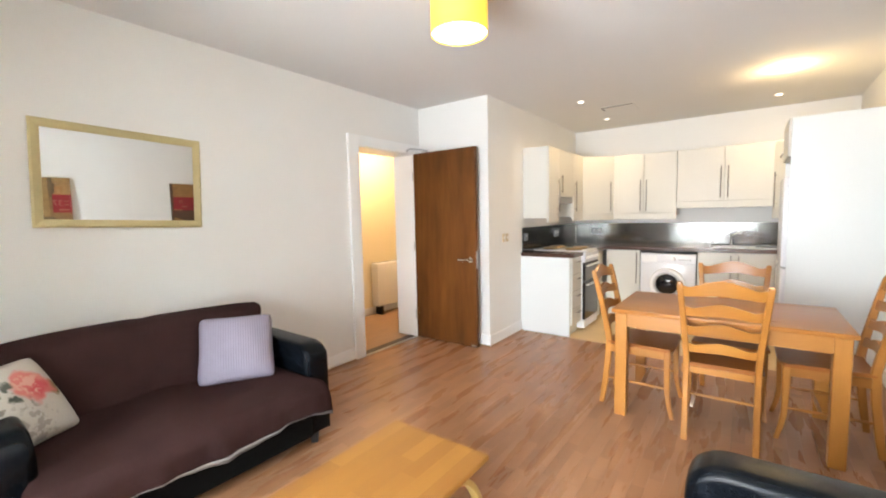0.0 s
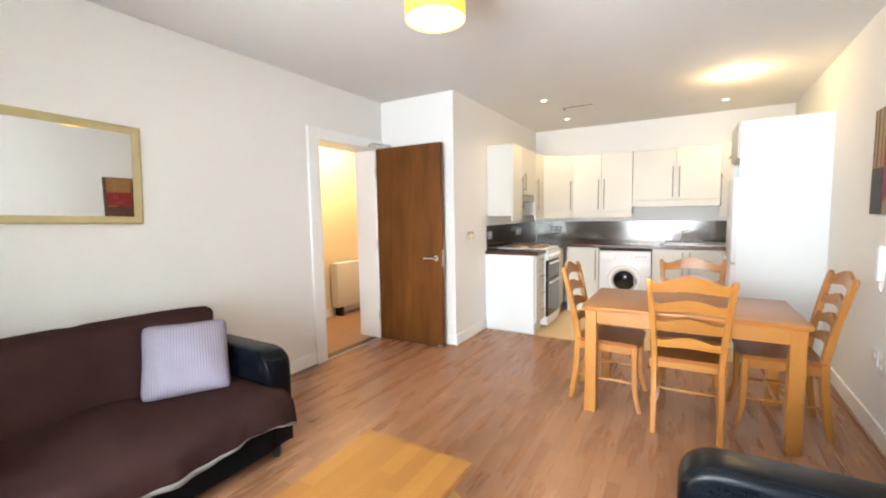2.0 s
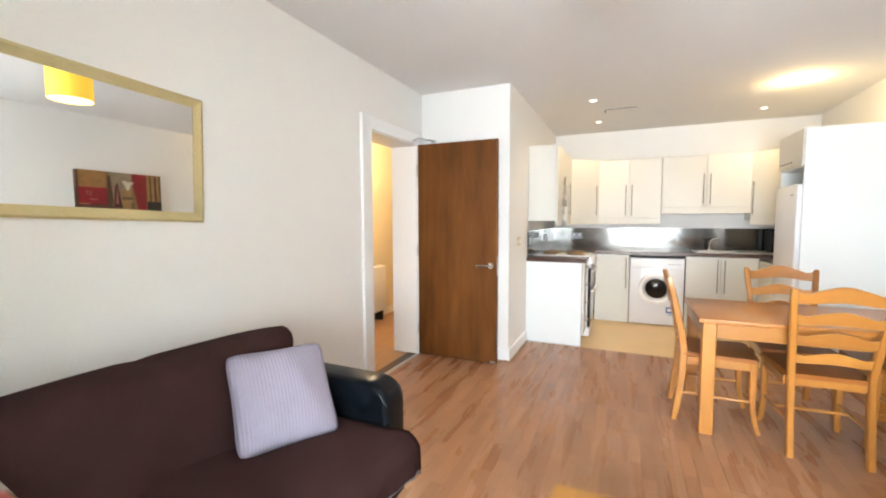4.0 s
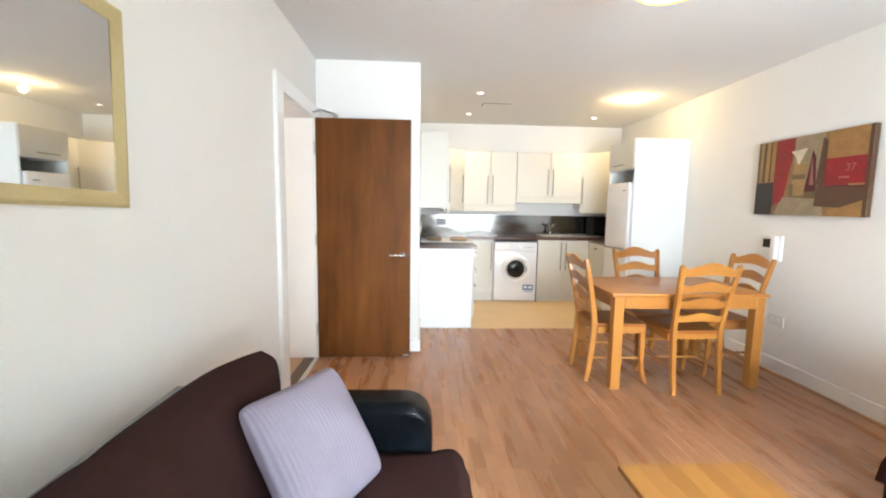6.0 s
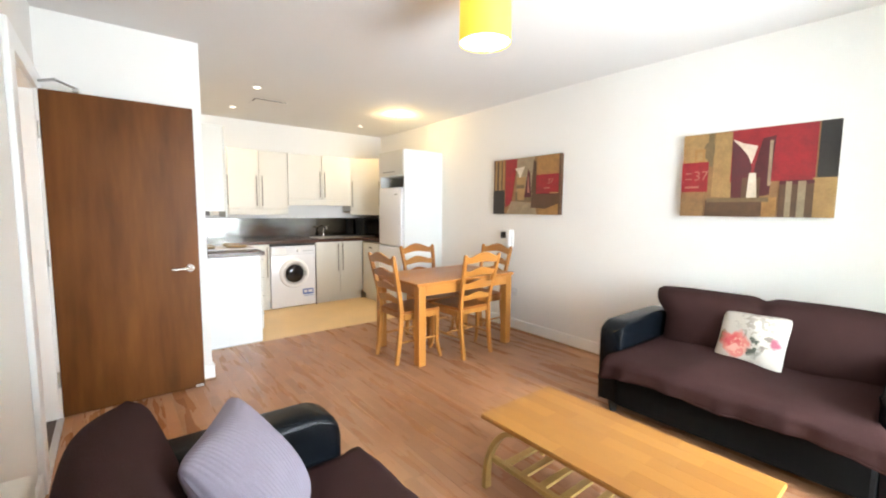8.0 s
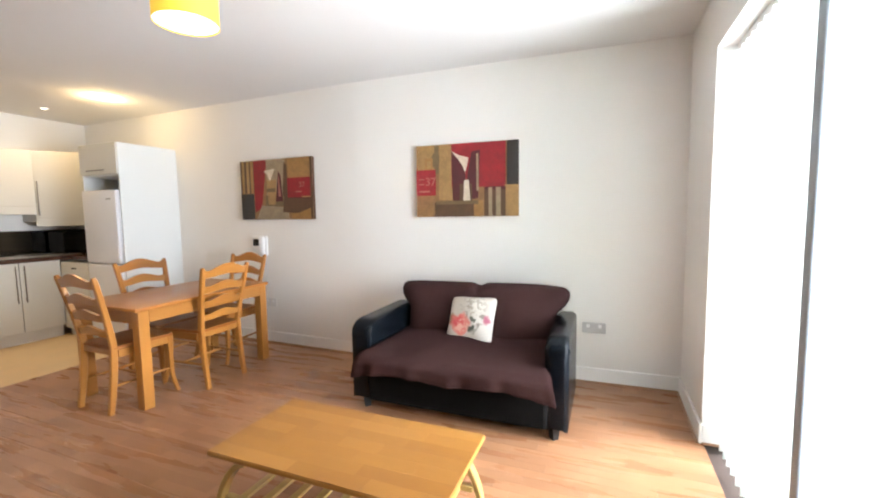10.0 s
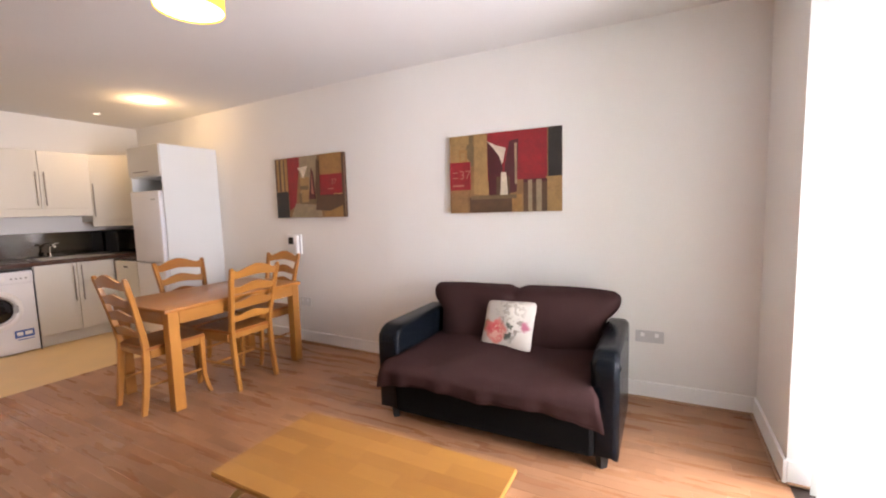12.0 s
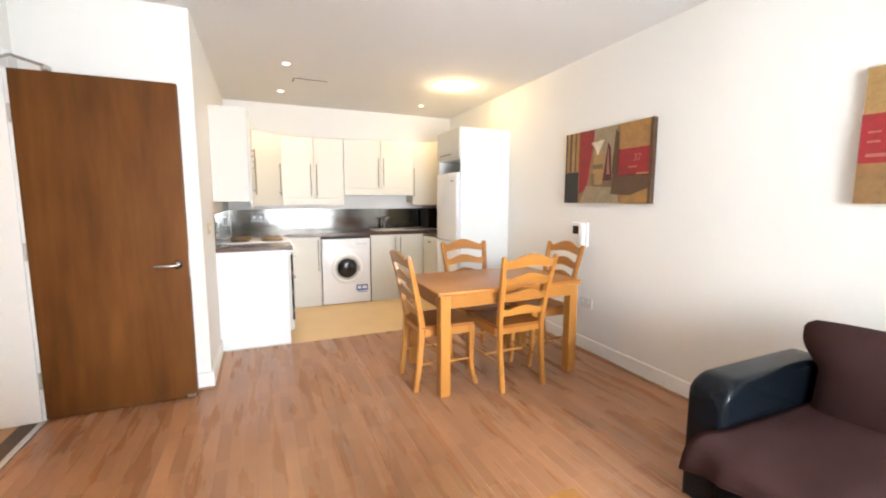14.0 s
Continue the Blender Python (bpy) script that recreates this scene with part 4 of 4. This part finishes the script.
socket(pose(-1.5, BY - 0.011, 1.06), 0.146, 0.086, "grey", "grey double socket on the splashback")
socket(pose(NX + 0.011, 5.75, 1.06, 0, 0, LEFT), 0.146, 0.086, "grey", "grey double socket on the splashback")
socket(pose(NX + 0.011, 4.82, 1.06, 0, 0, LEFT), 0.086, 0.086, "grey", "grey switch on the splashback", 1)

# wall units
U0, U1 = 1.275, 2.055
UF = -1.532
cabinet("wall_unit", pose(UF, 4.78, 0, 0, 0, LEFT), 0.297, 0.282, U0, U1, [(0, 0.297, U0, U1, 0.262, 1.53, 0.38, True)], "white wall unit beside the hood", pelmet=True)
hd = cabinet("wall_unit", pose(UF, 5.078, 0, 0, 0, LEFT), 0.5, 0.282, 1.52, U1, [(0, 0.5, 1.52, U1, 0.06, 1.66, 0.2, True)], "short white wall unit over the cooker")
part("hood", B(0.02, 0.48, -0.012, 0.27, 1.44, 1.518, 0.006), "grey", hd, "grey extractor hood")
cabinet("wall_unit", pose(UF, 5.579, 0, 0, 0, LEFT), 0.36, 0.282, U0, U1, [(0, 0.36, U0, U1, 0.04, 1.53, 0.38, True)], "white wall unit past the hood", pelmet=True)


def corner_unit(points, a, b, hq, label):
    """Corner wall unit with a diagonal door from a to b."""
    c = thing("corner_wall_unit", pose(0, 0, 0), label, "kitchen cabinet", "fitted kitchen units")
    part("body", prism(bmesh.new(), points, U0, U1), "cab", c)
    d = Vector((b[0] - a[0], b[1] - a[1], 0))
    turn = Matrix.Translation((a[0], a[1], 0)) @ Matrix.Rotation(math.atan2(d.y, d.x), 4, "Z")
    dr = part("door", box(bmesh.new(), 0.004, d.length - 0.004, -0.02, -0.002, U0 + 0.032, U1 - 0.002, 0.003), "cab", c, "white diagonal door", at=turn)
    bar_handle(dr, hq * d.length, 1.53, -0.02, 0.38)
    part("pelmet", box(bmesh.new(), 0.0, d.length, -0.02, 0.0, U0 - 0.052, U0 + 0.028, 0.004), "cab", c, at=turn)
    return c


corner_unit([(NX + 0.001, 5.941), (UF, 5.941), (-1.212, 6.262), (-1.212, BY - 0.001), (NX + 0.001, BY - 0.001)], (UF, 5.941), (-1.212, 6.262), 0.86, "white corner wall unit with diagonal door")
cabinet("wall_unit", pose(-1.21, 6.265, 0), 0.74, 0.283, U0, U1,
        [(0, 0.37, U0, U1, 0.335, 1.53, 0.39, True), (0.37, 0.74, U0, U1, 0.405, 1.53, 0.39, True)], "white double wall unit", pelmet=True)
cabinet("wall_unit", pose(-0.468, 6.265, 0), 0.93, 0.283, 1.405, U1,
        [(0, 0.48, 1.405, U1, 0.445, 1.65, 0.36, True), (0.48, 0.93, 1.405, U1, 0.515, 1.65, 0.36, True)], "short white double wall unit over the sink", pelmet=True)
corner_unit([(0.464, 6.265), (0.785, 5.941), (1.14, 5.941), (1.14, BY - 0.001), (0.464, BY - 0.001)], (0.464, 6.265), (0.785, 5.941), 0.1, "white corner wall unit with diagonal door")
cabinet("wall_unit", pose(0.785, 5.94, 0, 0, 0, RIGHT), 0.48, 0.33, U0, U1, [(0, 0.48, U0, U1, 0.05, 1.53, 0.38, True)], "white wall unit beside the fridge housing", pelmet=True)

# microwave in the dark corner
mw = thing("microwave", pose(0.88, 6.36, CT1), "black microwave oven in the worktop corner", "microwave")
part("body", B(-0.22, 0.22, -0.15, 0.15, 0.01, 0.26, 0.008), "dark", mw)
part("door", B(-0.215, 0.1, -0.165, -0.15, 0.02, 0.25, 0.004), "black_glass", mw, "black glass door")
part("control_panel", B(0.105, 0.215, -0.163, -0.15, 0.02, 0.25, 0.003), "dark", mw)
for sx in (-0.18, 0.18):
    part("foot", disc(bmesh.new(), (sx, 0, 0.005), 0.015, 0.01, sides=12), "dark", mw)

# fridge housing and fridge
fh = thing("fridge_housing", pose(0.508, 4.862, 0), "tall white housing round the fridge", "kitchen cabinet")
part("side_panel", B(0.0, 0.605, 0.0, 0.018, 0.0, 2.056, 0.0015), "panel", fh, "tall white side panel")
part("side_panel", B(0.0, 0.605, 0.578, 0.596, 0.0, 2.056, 0.0015), "panel", fh)
part("top_panel", B(0.0, 0.605, 0.018, 0.578, 2.038, 2.056, 0.001), "panel", fh)
part("top_box", B(0.004, 0.6, 0.019, 0.577, 1.73, 2.037, 0.001), "panel", fh)
tdoor = part("flap_door", B(-0.019, -0.001, 0.003, 0.593, 1.745, 2.053, 0.003), "cab", fh, "white flap door")
part("handle", rod(bmesh.new(), [(-0.045, 0.16, 1.785), (-0.045, 0.44, 1.785)], 0.006), "handle", tdoor, smooth=50)
part("back_panel", B(0.56, 0.6, 0.019, 0.577, 0.1, 1.729), "dark", fh)
fg = thing("fridge_freezer", pose(0.508, 4.885, 0), "white upright fridge freezer in its housing", "fridge")
part("body", B(0.02, 0.55, 0.005, 0.548, 0.03, 1.58, 0.01), "enamel", fg)
up = part("upper_door", B(-0.035, 0.015, 0.005, 0.548, 0.838, 1.585, 0.014, 3), "enamel", fg, smooth=40)
part("badge", B(-0.0365, -0.035, 0.08, 0.16, 1.49, 1.505), "grey", up, "small grey badge")
part("lower_door", B(-0.035, 0.015, 0.005, 0.548, 0.06, 0.826, 0.014, 3), "enamel", fg, smooth=40)
part("foot", B(0.04, 0.5, 0.05, 0.5, 0.0, 0.03), "dark", fg)

# ---- ceiling fittings ----
for sx, sy in SPOTS:
    d = thing("downlight", pose(sx, sy, TOP), "small recessed halogen downlight, lit", "ceiling light", "kitchen downlights")
    part("bezel", torus(bmesh.new(), (0, 0, -0.002), 0.034, 0.008), "white", d, smooth=60)
    part("lens", disc(bmesh.new(), (0, 0, -0.001), 0.026, 0.004), "glow_spot", d, "glowing lens")
cv = thing("ceiling_vent", pose(-0.94, 5.43, TOP), "square white ceiling vent panel with a dark gap", "vent")
part("frame", prism(bmesh.new(), [(-0.165, -0.155), (0.165, -0.155), (0.165, 0.155), (-0.165, 0.155)], -0.005, 0.0), "ceiling", cv)
part("panel", B(-0.155, 0.155, -0.145, 0.145, -0.008, -0.005, 0.001), "ceiling", cv)
part("gap", B(-0.158, 0.158, -0.16, -0.1455, -0.0085, -0.005), "dark", cv, "dark slot")
part("gap", B(-0.169, -0.1585, -0.16, -0.02, -0.0085, -0.005), "dark", cv, "dark slot")

pl = thing("pendant_lamp", pose(-0.84, 2.069, TOP), "yellow drum shade ceiling lamp, lit", "ceiling light")
part("ceiling_rose", disc(bmesh.new(), (0, 0, -0.012), 0.05, 0.024, r2=0.045), "white", pl, smooth=40)
part("stem", disc(bmesh.new(), (0, 0, -0.055), 0.012, 0.07, sides=12), "white", pl, smooth=40)
bm = bmesh.new()
n = 48
prof = [(0.129, -0.33), (0.129, -0.08), (0.126, -0.08), (0.126, -0.33)]
rg = [[bm.verts.new((r * math.cos(2 * math.pi * i / n), r * math.sin(2 * math.pi * i / n), z)) for r, z in prof] for i in range(n)]
for i in range(n):
    for k in range(4):
        bm.faces.new((rg[i][k], rg[(i + 1) % n][k], rg[(i + 1) % n][(k + 1) % 4], rg[i][(k + 1) % 4]))
bmesh.ops.recalc_face_normals(bm, faces=bm.faces[:])
part("shade", bm, "shade", pl, "glowing yellow fabric drum shade", smooth=40)
part("diffuser", disc(bmesh.new(), (0, 0, -0.32), 0.125, 0.006, sides=48), "glow_diffuser", pl, "white glowing diffuser disc")
hl = thing("hall_ceiling_light", pose(-3.3, 4.3, TOP), "round white hall ceiling light", "ceiling light")
part("base", disc(bmesh.new(), (0, 0, -0.02), 0.12, 0.04), "white", hl, smooth=40)

# ---- walls' things ----
mr = thing("wall_mirror", pose(WX + 0.001, 1.308, 1.575, -1.8), "rectangular mirror in a pale gilt wooden frame", "mirror")
HW, HH, FW = 0.404, 0.28, 0.044
part("mirror_glass", B(0.002, 0.006, -HW + 0.03, HW - 0.03, -HH + 0.03, HH - 0.03), "mirror", mr)
for a, b, c, d in ((-HW, HW, HH - FW, HH), (-HW, HW, -HH, -HH + FW)):
    bm = prism(bmesh.new(), [(0, 0), (0.012, 0), (0.015, 0.01), (0.01, FW - 0.012), (0.008, FW), (0.0, FW)], a, b)
    # profile swept along y: x stays, profile y becomes height
    for v in bm.verts:
        x, h, s = v.co
        inner = h / FW
        s2 = s * (1 - inner * FW / HW)
        v.co = (x, s2, d - h if c > 0 else c + h)
    bmesh.ops.recalc_face_normals(bm, faces=bm.faces[:])
    part("frame_rail", bm, "gilt", mr)
for sgn in (-1, 1):
    bm = prism(bmesh.new(), [(0, 0), (0.012, 0), (0.015, 0.01), (0.01, FW - 0.012), (0.008, FW), (0.0, FW)], -HH, HH)
    for v in bm.verts:
        x, h, s = v.co
        v.co = (x, sgn * (HW - h), s * (1 - h / HH))
    bmesh.ops.recalc_face_normals(bm, faces=bm.faces[:])
    part("frame_rail", bm, "gilt", mr)


def canvas(m, w, h, patches, label, words, side="canvas"):
    """Stretched canvas facing -y, x from 0 to w, z from 0 to h. patches: (material, outline in parts of w and h)."""
    c = thing("canvas_painting", m, label, "painting")
    part("stretcher", B(0, w, 0.0, 0.03, 0, h, 0.003), side, c)
    for i, (mat, pts) in enumerate(patches):
        bm = bmesh.new()
        lift = 0.0006 + 0.00035 * i
        f = [bm.verts.new((x * w, -lift, z * h)) for x, z in pts]
        g = [bm.verts.new((x * w, 0.002, z * h)) for x, z in pts]
        bm.faces.new(f)
        for k in range(len(f)):
            bm.faces.new((f[k], g[k], g[(k + 1) % len(f)], f[(k + 1) % len(f)]))
        bmesh.ops.recalc_face_normals(bm, faces=bm.faces[:])
        part("painted_patch", bm, mat, c)
    for text, x, z, size in words:
        cu = bpy.data.curves.new("lettering", "FONT")
        cu.body, cu.size, cu.extrude = text, size, 0.0004
        tmp = new("lettering", cu)
        bpy.context.view_layer.update()
        me = bpy.data.meshes.new_from_object(tmp.evaluated_get(bpy.context.evaluated_depsgraph_get()))
        bpy.data.objects.remove(tmp)
        me.materials.append(M["p_faded"])
        ob = new("lettering", me)
        ob.parent = c
        ob.matrix_basis = pose(x * w, -0.0125, z * h, 90, 0, 0)
    return c


def R(x0, x1, z0, z1):
    return [(x0, z0), (x1, z0), (x1, z1), (x0, z1)]


def oval(cx, cz, rx, rz, k=14):
    return [(cx + rx * math.cos(2 * math.pi * i / k), cz + rz * math.sin(2 * math.pi * i / k)) for i in range(k)]


art_two = [("p_tan", R(0, 1, 0, 1)), ("p_gold", R(0, 0.2, 0.55, 1)), ("p_olive", R(0.19, 0.23, 0.6, 1)), ("p_olive", oval(0.2, 0.79, 0.045, 0.11)), ("p_ochre", R(0.09, 0.17, 0.64, 0.82)), ("p_gold", R(0.11, 0.15, 0.68, 0.78)),
           ("p_gold", [(0.23, 0.24), (0.38, 0.22), (0.38, 0.98), (0.24, 1.0)]), ("p_red", R(0.36, 0.88, 0.4, 1)), ("p_dark_red", [(0.37, 0.22), (0.46, 0.2), (0.5, 0.55), (0.46, 0.8), (0.36, 0.9)]),
           ("p_dark_red", [(0.5, 0.22), (0.62, 0.25), (0.64, 0.9), (0.56, 0.88), (0.52, 0.6)]), ("p_brown", R(0.44, 0.56, 0.2, 0.45)), ("p_cream", [(0.36, 0.9), (0.44, 0.84), (0.53, 0.8), (0.51, 0.68), (0.495, 0.6), (0.47, 0.7), (0.42, 0.8)]),
           ("p_cream", [(0.475, 0.2), (0.545, 0.2), (0.53, 0.5), (0.485, 0.5)]), ("p_grey", R(0.605, 0.625, 0.35, 0.85)), ("p_black", R(0.89, 1, 0.42, 1)), ("p_gold", R(0.87, 1, 0, 0.42)),
           ("p_dark_red", R(0.68, 0.88, 0, 0.4)), ("p_brown", R(0.68, 0.88, 0.0, 0.36)), ("p_grey", R(0.72, 0.755, 0, 0.39)), ("p_grey", R(0.79, 0.835, 0, 0.39)),
           ("p_ochre", R(0.55, 0.67, 0, 0.22)), ("p_brown", R(0.19, 0.58, 0, 0.2)), ("p_olive", R(0.2, 0.62, 0.17, 0.22)), ("p_tan", R(0, 0.18, 0, 0.3)), ("p_red", R(0, 0.2, 0.3, 0.66)),
           ("p_faded", R(0.03, 0.08, 0.52, 0.535)), ("p_faded", R(0.03, 0.08, 0.45, 0.465)), ("p_faded", R(0.03, 0.14, 0.345, 0.37))]
art_one = [("p_tan", R(0, 1, 0, 1)), ("p_brown", R(0, 0.22, 0.45, 1)), ("p_gold", R(0.025, 0.06, 0.45, 1)), ("p_gold", R(0.09, 0.13, 0.45, 1)), ("p_ochre", R(0.15, 0.19, 0.45, 1)), ("p_black", R(0, 0.19, 0, 0.44)),
           ("p_red", [(0.2, 0.12), (0.3, 0.2), (0.38, 0.9), (0.38, 1), (0.2, 1)]), ("p_grey", R(0.38, 0.64, 0.3, 1)), ("p_olive", R(0.36, 0.62, 0.22, 0.4)), ("p_grey", [(0.22, 0), (0.68, 0), (0.66, 0.2), (0.3, 0.24)]),
           ("p_gold", [(0.4, 0.25), (0.5, 0.25), (0.52, 0.66), (0.38, 0.66)]), ("p_olive", R(0.38, 0.5, 0.46, 0.52)), ("p_cream", [(0.35, 0.82), (0.5, 0.84), (0.46, 0.72), (0.43, 0.64), (0.4, 0.74)]),
           ("p_dark_red", [(0.5, 0.3), (0.6, 0.3), (0.58, 0.72), (0.55, 0.8)]), ("p_brown", [(0.6, 0.4), (0.67, 0.3), (0.66, 0.9), (0.63, 0.94)]), ("p_ochre", R(0.68, 1, 0.68, 1)), ("p_red", R(0.67, 1, 0.34, 0.68)),
           ("p_dark_red", R(0.67, 1, 0.33, 0.36)), ("p_ochre", R(0.72, 1, 0, 0.32)), ("p_brown", [(0.6, 0.12), (0.8, 0.1), (1, 0.2), (1, 0.33), (0.62, 0.36)]), ("p_faded", R(0.78, 0.86, 0.44, 0.46)), ("p_faded", [(0.545, 0.38), (0.58, 0.38), (0.553, 0.72)]), ("p_gold", R(0.86, 1, 0.355, 0.375)), ("p_brown", R(0.975, 1, 0, 1))]


def wall_pose(x0, y0, x1, y1, z):
    """Face line from (x0, y0) to (x1, y1), seen from the room."""
    return Matrix.Translation((x0, y0, z)) @ Matrix.Rotation(math.atan2(y1 - y0, x1 - x0), 4, "Z")


canvas(wall_pose(1.052, 3.846, 1.026, 2.922, 1.268), 0.925, 0.59, art_one, "abstract red, tan and black canvas above the table", [("37", 0.83, 0.52, 0.07)], "p_brown")
canvas(wall_pose(1.03, 1.842, 1.068, 0.982, 1.278), 0.862, 0.593, art_two, "abstract red, gold and black canvas with painted numbers", [("37", 0.095, 0.44, 0.095)])

ic = thing("intercom", wall_pose(east_x(3.75), 3.75, east_x(3.55), 3.55, 0.9), "white wall intercom handset with a dark screen", "intercom")
part("back_plate", B(0.0, 0.2, -0.02, 0.0, 0.0, 0.2, 0.006), "white", ic)
part("screen", B(0.02, 0.1, -0.023, -0.02, 0.1, 0.17, 0.002), "dark", ic, "small dark screen")
hs = part("handset", B(0.125, 0.185, -0.055, -0.02, 0.005, 0.195, 0.014, 3), "white", ic, smooth=40)
part("cord", rod(bmesh.new(), [(0.15, -0.02, 0.0), (0.14, -0.025, -0.05), (0.1, -0.02, -0.04), (0.07, -0.012, 0.0)], 0.004, 6), "white", hs)
socket(wall_pose(east_x(3.62), 3.62, east_x(3.47), 3.47, 0.418) @ pose(0.075, 0, 0), 0.146, 0.086, "plate", "white double socket on the wall")
socket(wall_pose(east_x(3.735), 3.735, east_x(3.649), 3.649, 0.455) @ pose(0.043, 0, 0), 0.086, 0.086, "plate", "white single switched outlet plate on the wall", 1)
socket(wall_pose(east_x(0.485), 0.485, east_x(0.339), 0.339, 0.425) @ pose(0.073, 0, 0), 0.17, 0.08, "grey_plate", "grey steel double socket beside the sofa")
for y in (4.30, 4.375):
    sw = thing("light_switch", pose(NX + 0.001, y, 1.08, 0, 0, LEFT), "small brass coloured light switch", "switch")
    part("plate", B(-0.026, 0.026, -0.008, 0, -0.042, 0.042, 0.003), "brass", sw)
    part("rocker", B(-0.01, 0.01, -0.012, -0.008, -0.016, 0.016, 0.002), "white", sw)


def panel_heater(m, w, h, d, mat, label):
    """Storage heater, back on the wall, front towards +x."""
    t = thing("panel_heater", m, label, "heater")
    part("body", B(0.0, d, -w / 2, w / 2, 0.0, h, 0.012, 3), mat, t, smooth=40)
    part("top_grille", B(0.004, 0.034, -w / 2 + 0.01, w / 2 - 0.01, h, h + 0.006, 0.002), "grey", t, "grey outlet grille")
    part("side_cap", B(0.01, d - 0.01, w / 2, w / 2 + 0.012, 0.03, h - 0.03, 0.004), "cream", t)
    for y in (-w / 2 + 0.08, w / 2 - 0.08):
        part("foot", B(0.01, d - 0.01, y - 0.02, y + 0.02, -m.translation.z, 0.0), "dark", t)
    return t


panel_heater(pose(WX + 0.017, 1.46, 0.06), 0.84, 0.59, 0.115, "cream", "cream storage heater on the wall behind the sofa")
panel_heater(pose(HX + 0.016, 4.66, 0.12), 0.66, 0.58, 0.13, "white", "white storage heater on the hall wall")

# ---- laminate floor boards ----
floor = tagged(new("floor"), "oak laminate strip floor", "floor", "", "structure")
rng = random.Random(11)
STRIP, BOARD = 0.064, 1.285
x = WX
while x < 1.12:
    y = -0.19 - rng.uniform(0, BOARD)
    while y < 4.70:
        ya, yb = max(y, -0.19), min(y + BOARD, 4.70)
        if yb - ya > 0.02:
            bm = bmesh.new()
            for k in range(3):
                xa, xb = x + k * STRIP, min(x + (k + 1) * STRIP, 1.125)
                if xb - xa < 0.005:
                    continue
                s = ya - rng.uniform(0, 0.2)
                while s < yb:
                    e = s + rng.uniform(0.26, 0.52)
                    a, b = max(s, ya), min(e, yb)
                    if b - a > 0.004:
                        z = 0.0
                        edge = 0.0008 if k == 0 else 0.0003
                        vs = [bm.verts.new(p) for p in ((xa + edge, a + 0.0003, z), (xb - 0.0002, a + 0.0003, z), (xb - 0.0002, b - 0.0003, z), (xa + edge, b - 0.0003, z),
                                                        (xa + edge, a + 0.0003, -0.003), (xb - 0.0002, a + 0.0003, -0.003), (xb - 0.0002, b - 0.0003, -0.003), (xa + edge, b - 0.0003, -0.003))]
                        bm.faces.new(vs[:4])
                        for i in range(4):
                            bm.faces.new((vs[i], vs[i + 4], vs[(i + 1) % 4 + 4], vs[(i + 1) % 4]))
                    s = e
            if len(bm.faces):
                part("laminate_board", bm, "laminate", floor)
            else:
                bm.free()
        y += BOARD
    x += 3 * STRIP
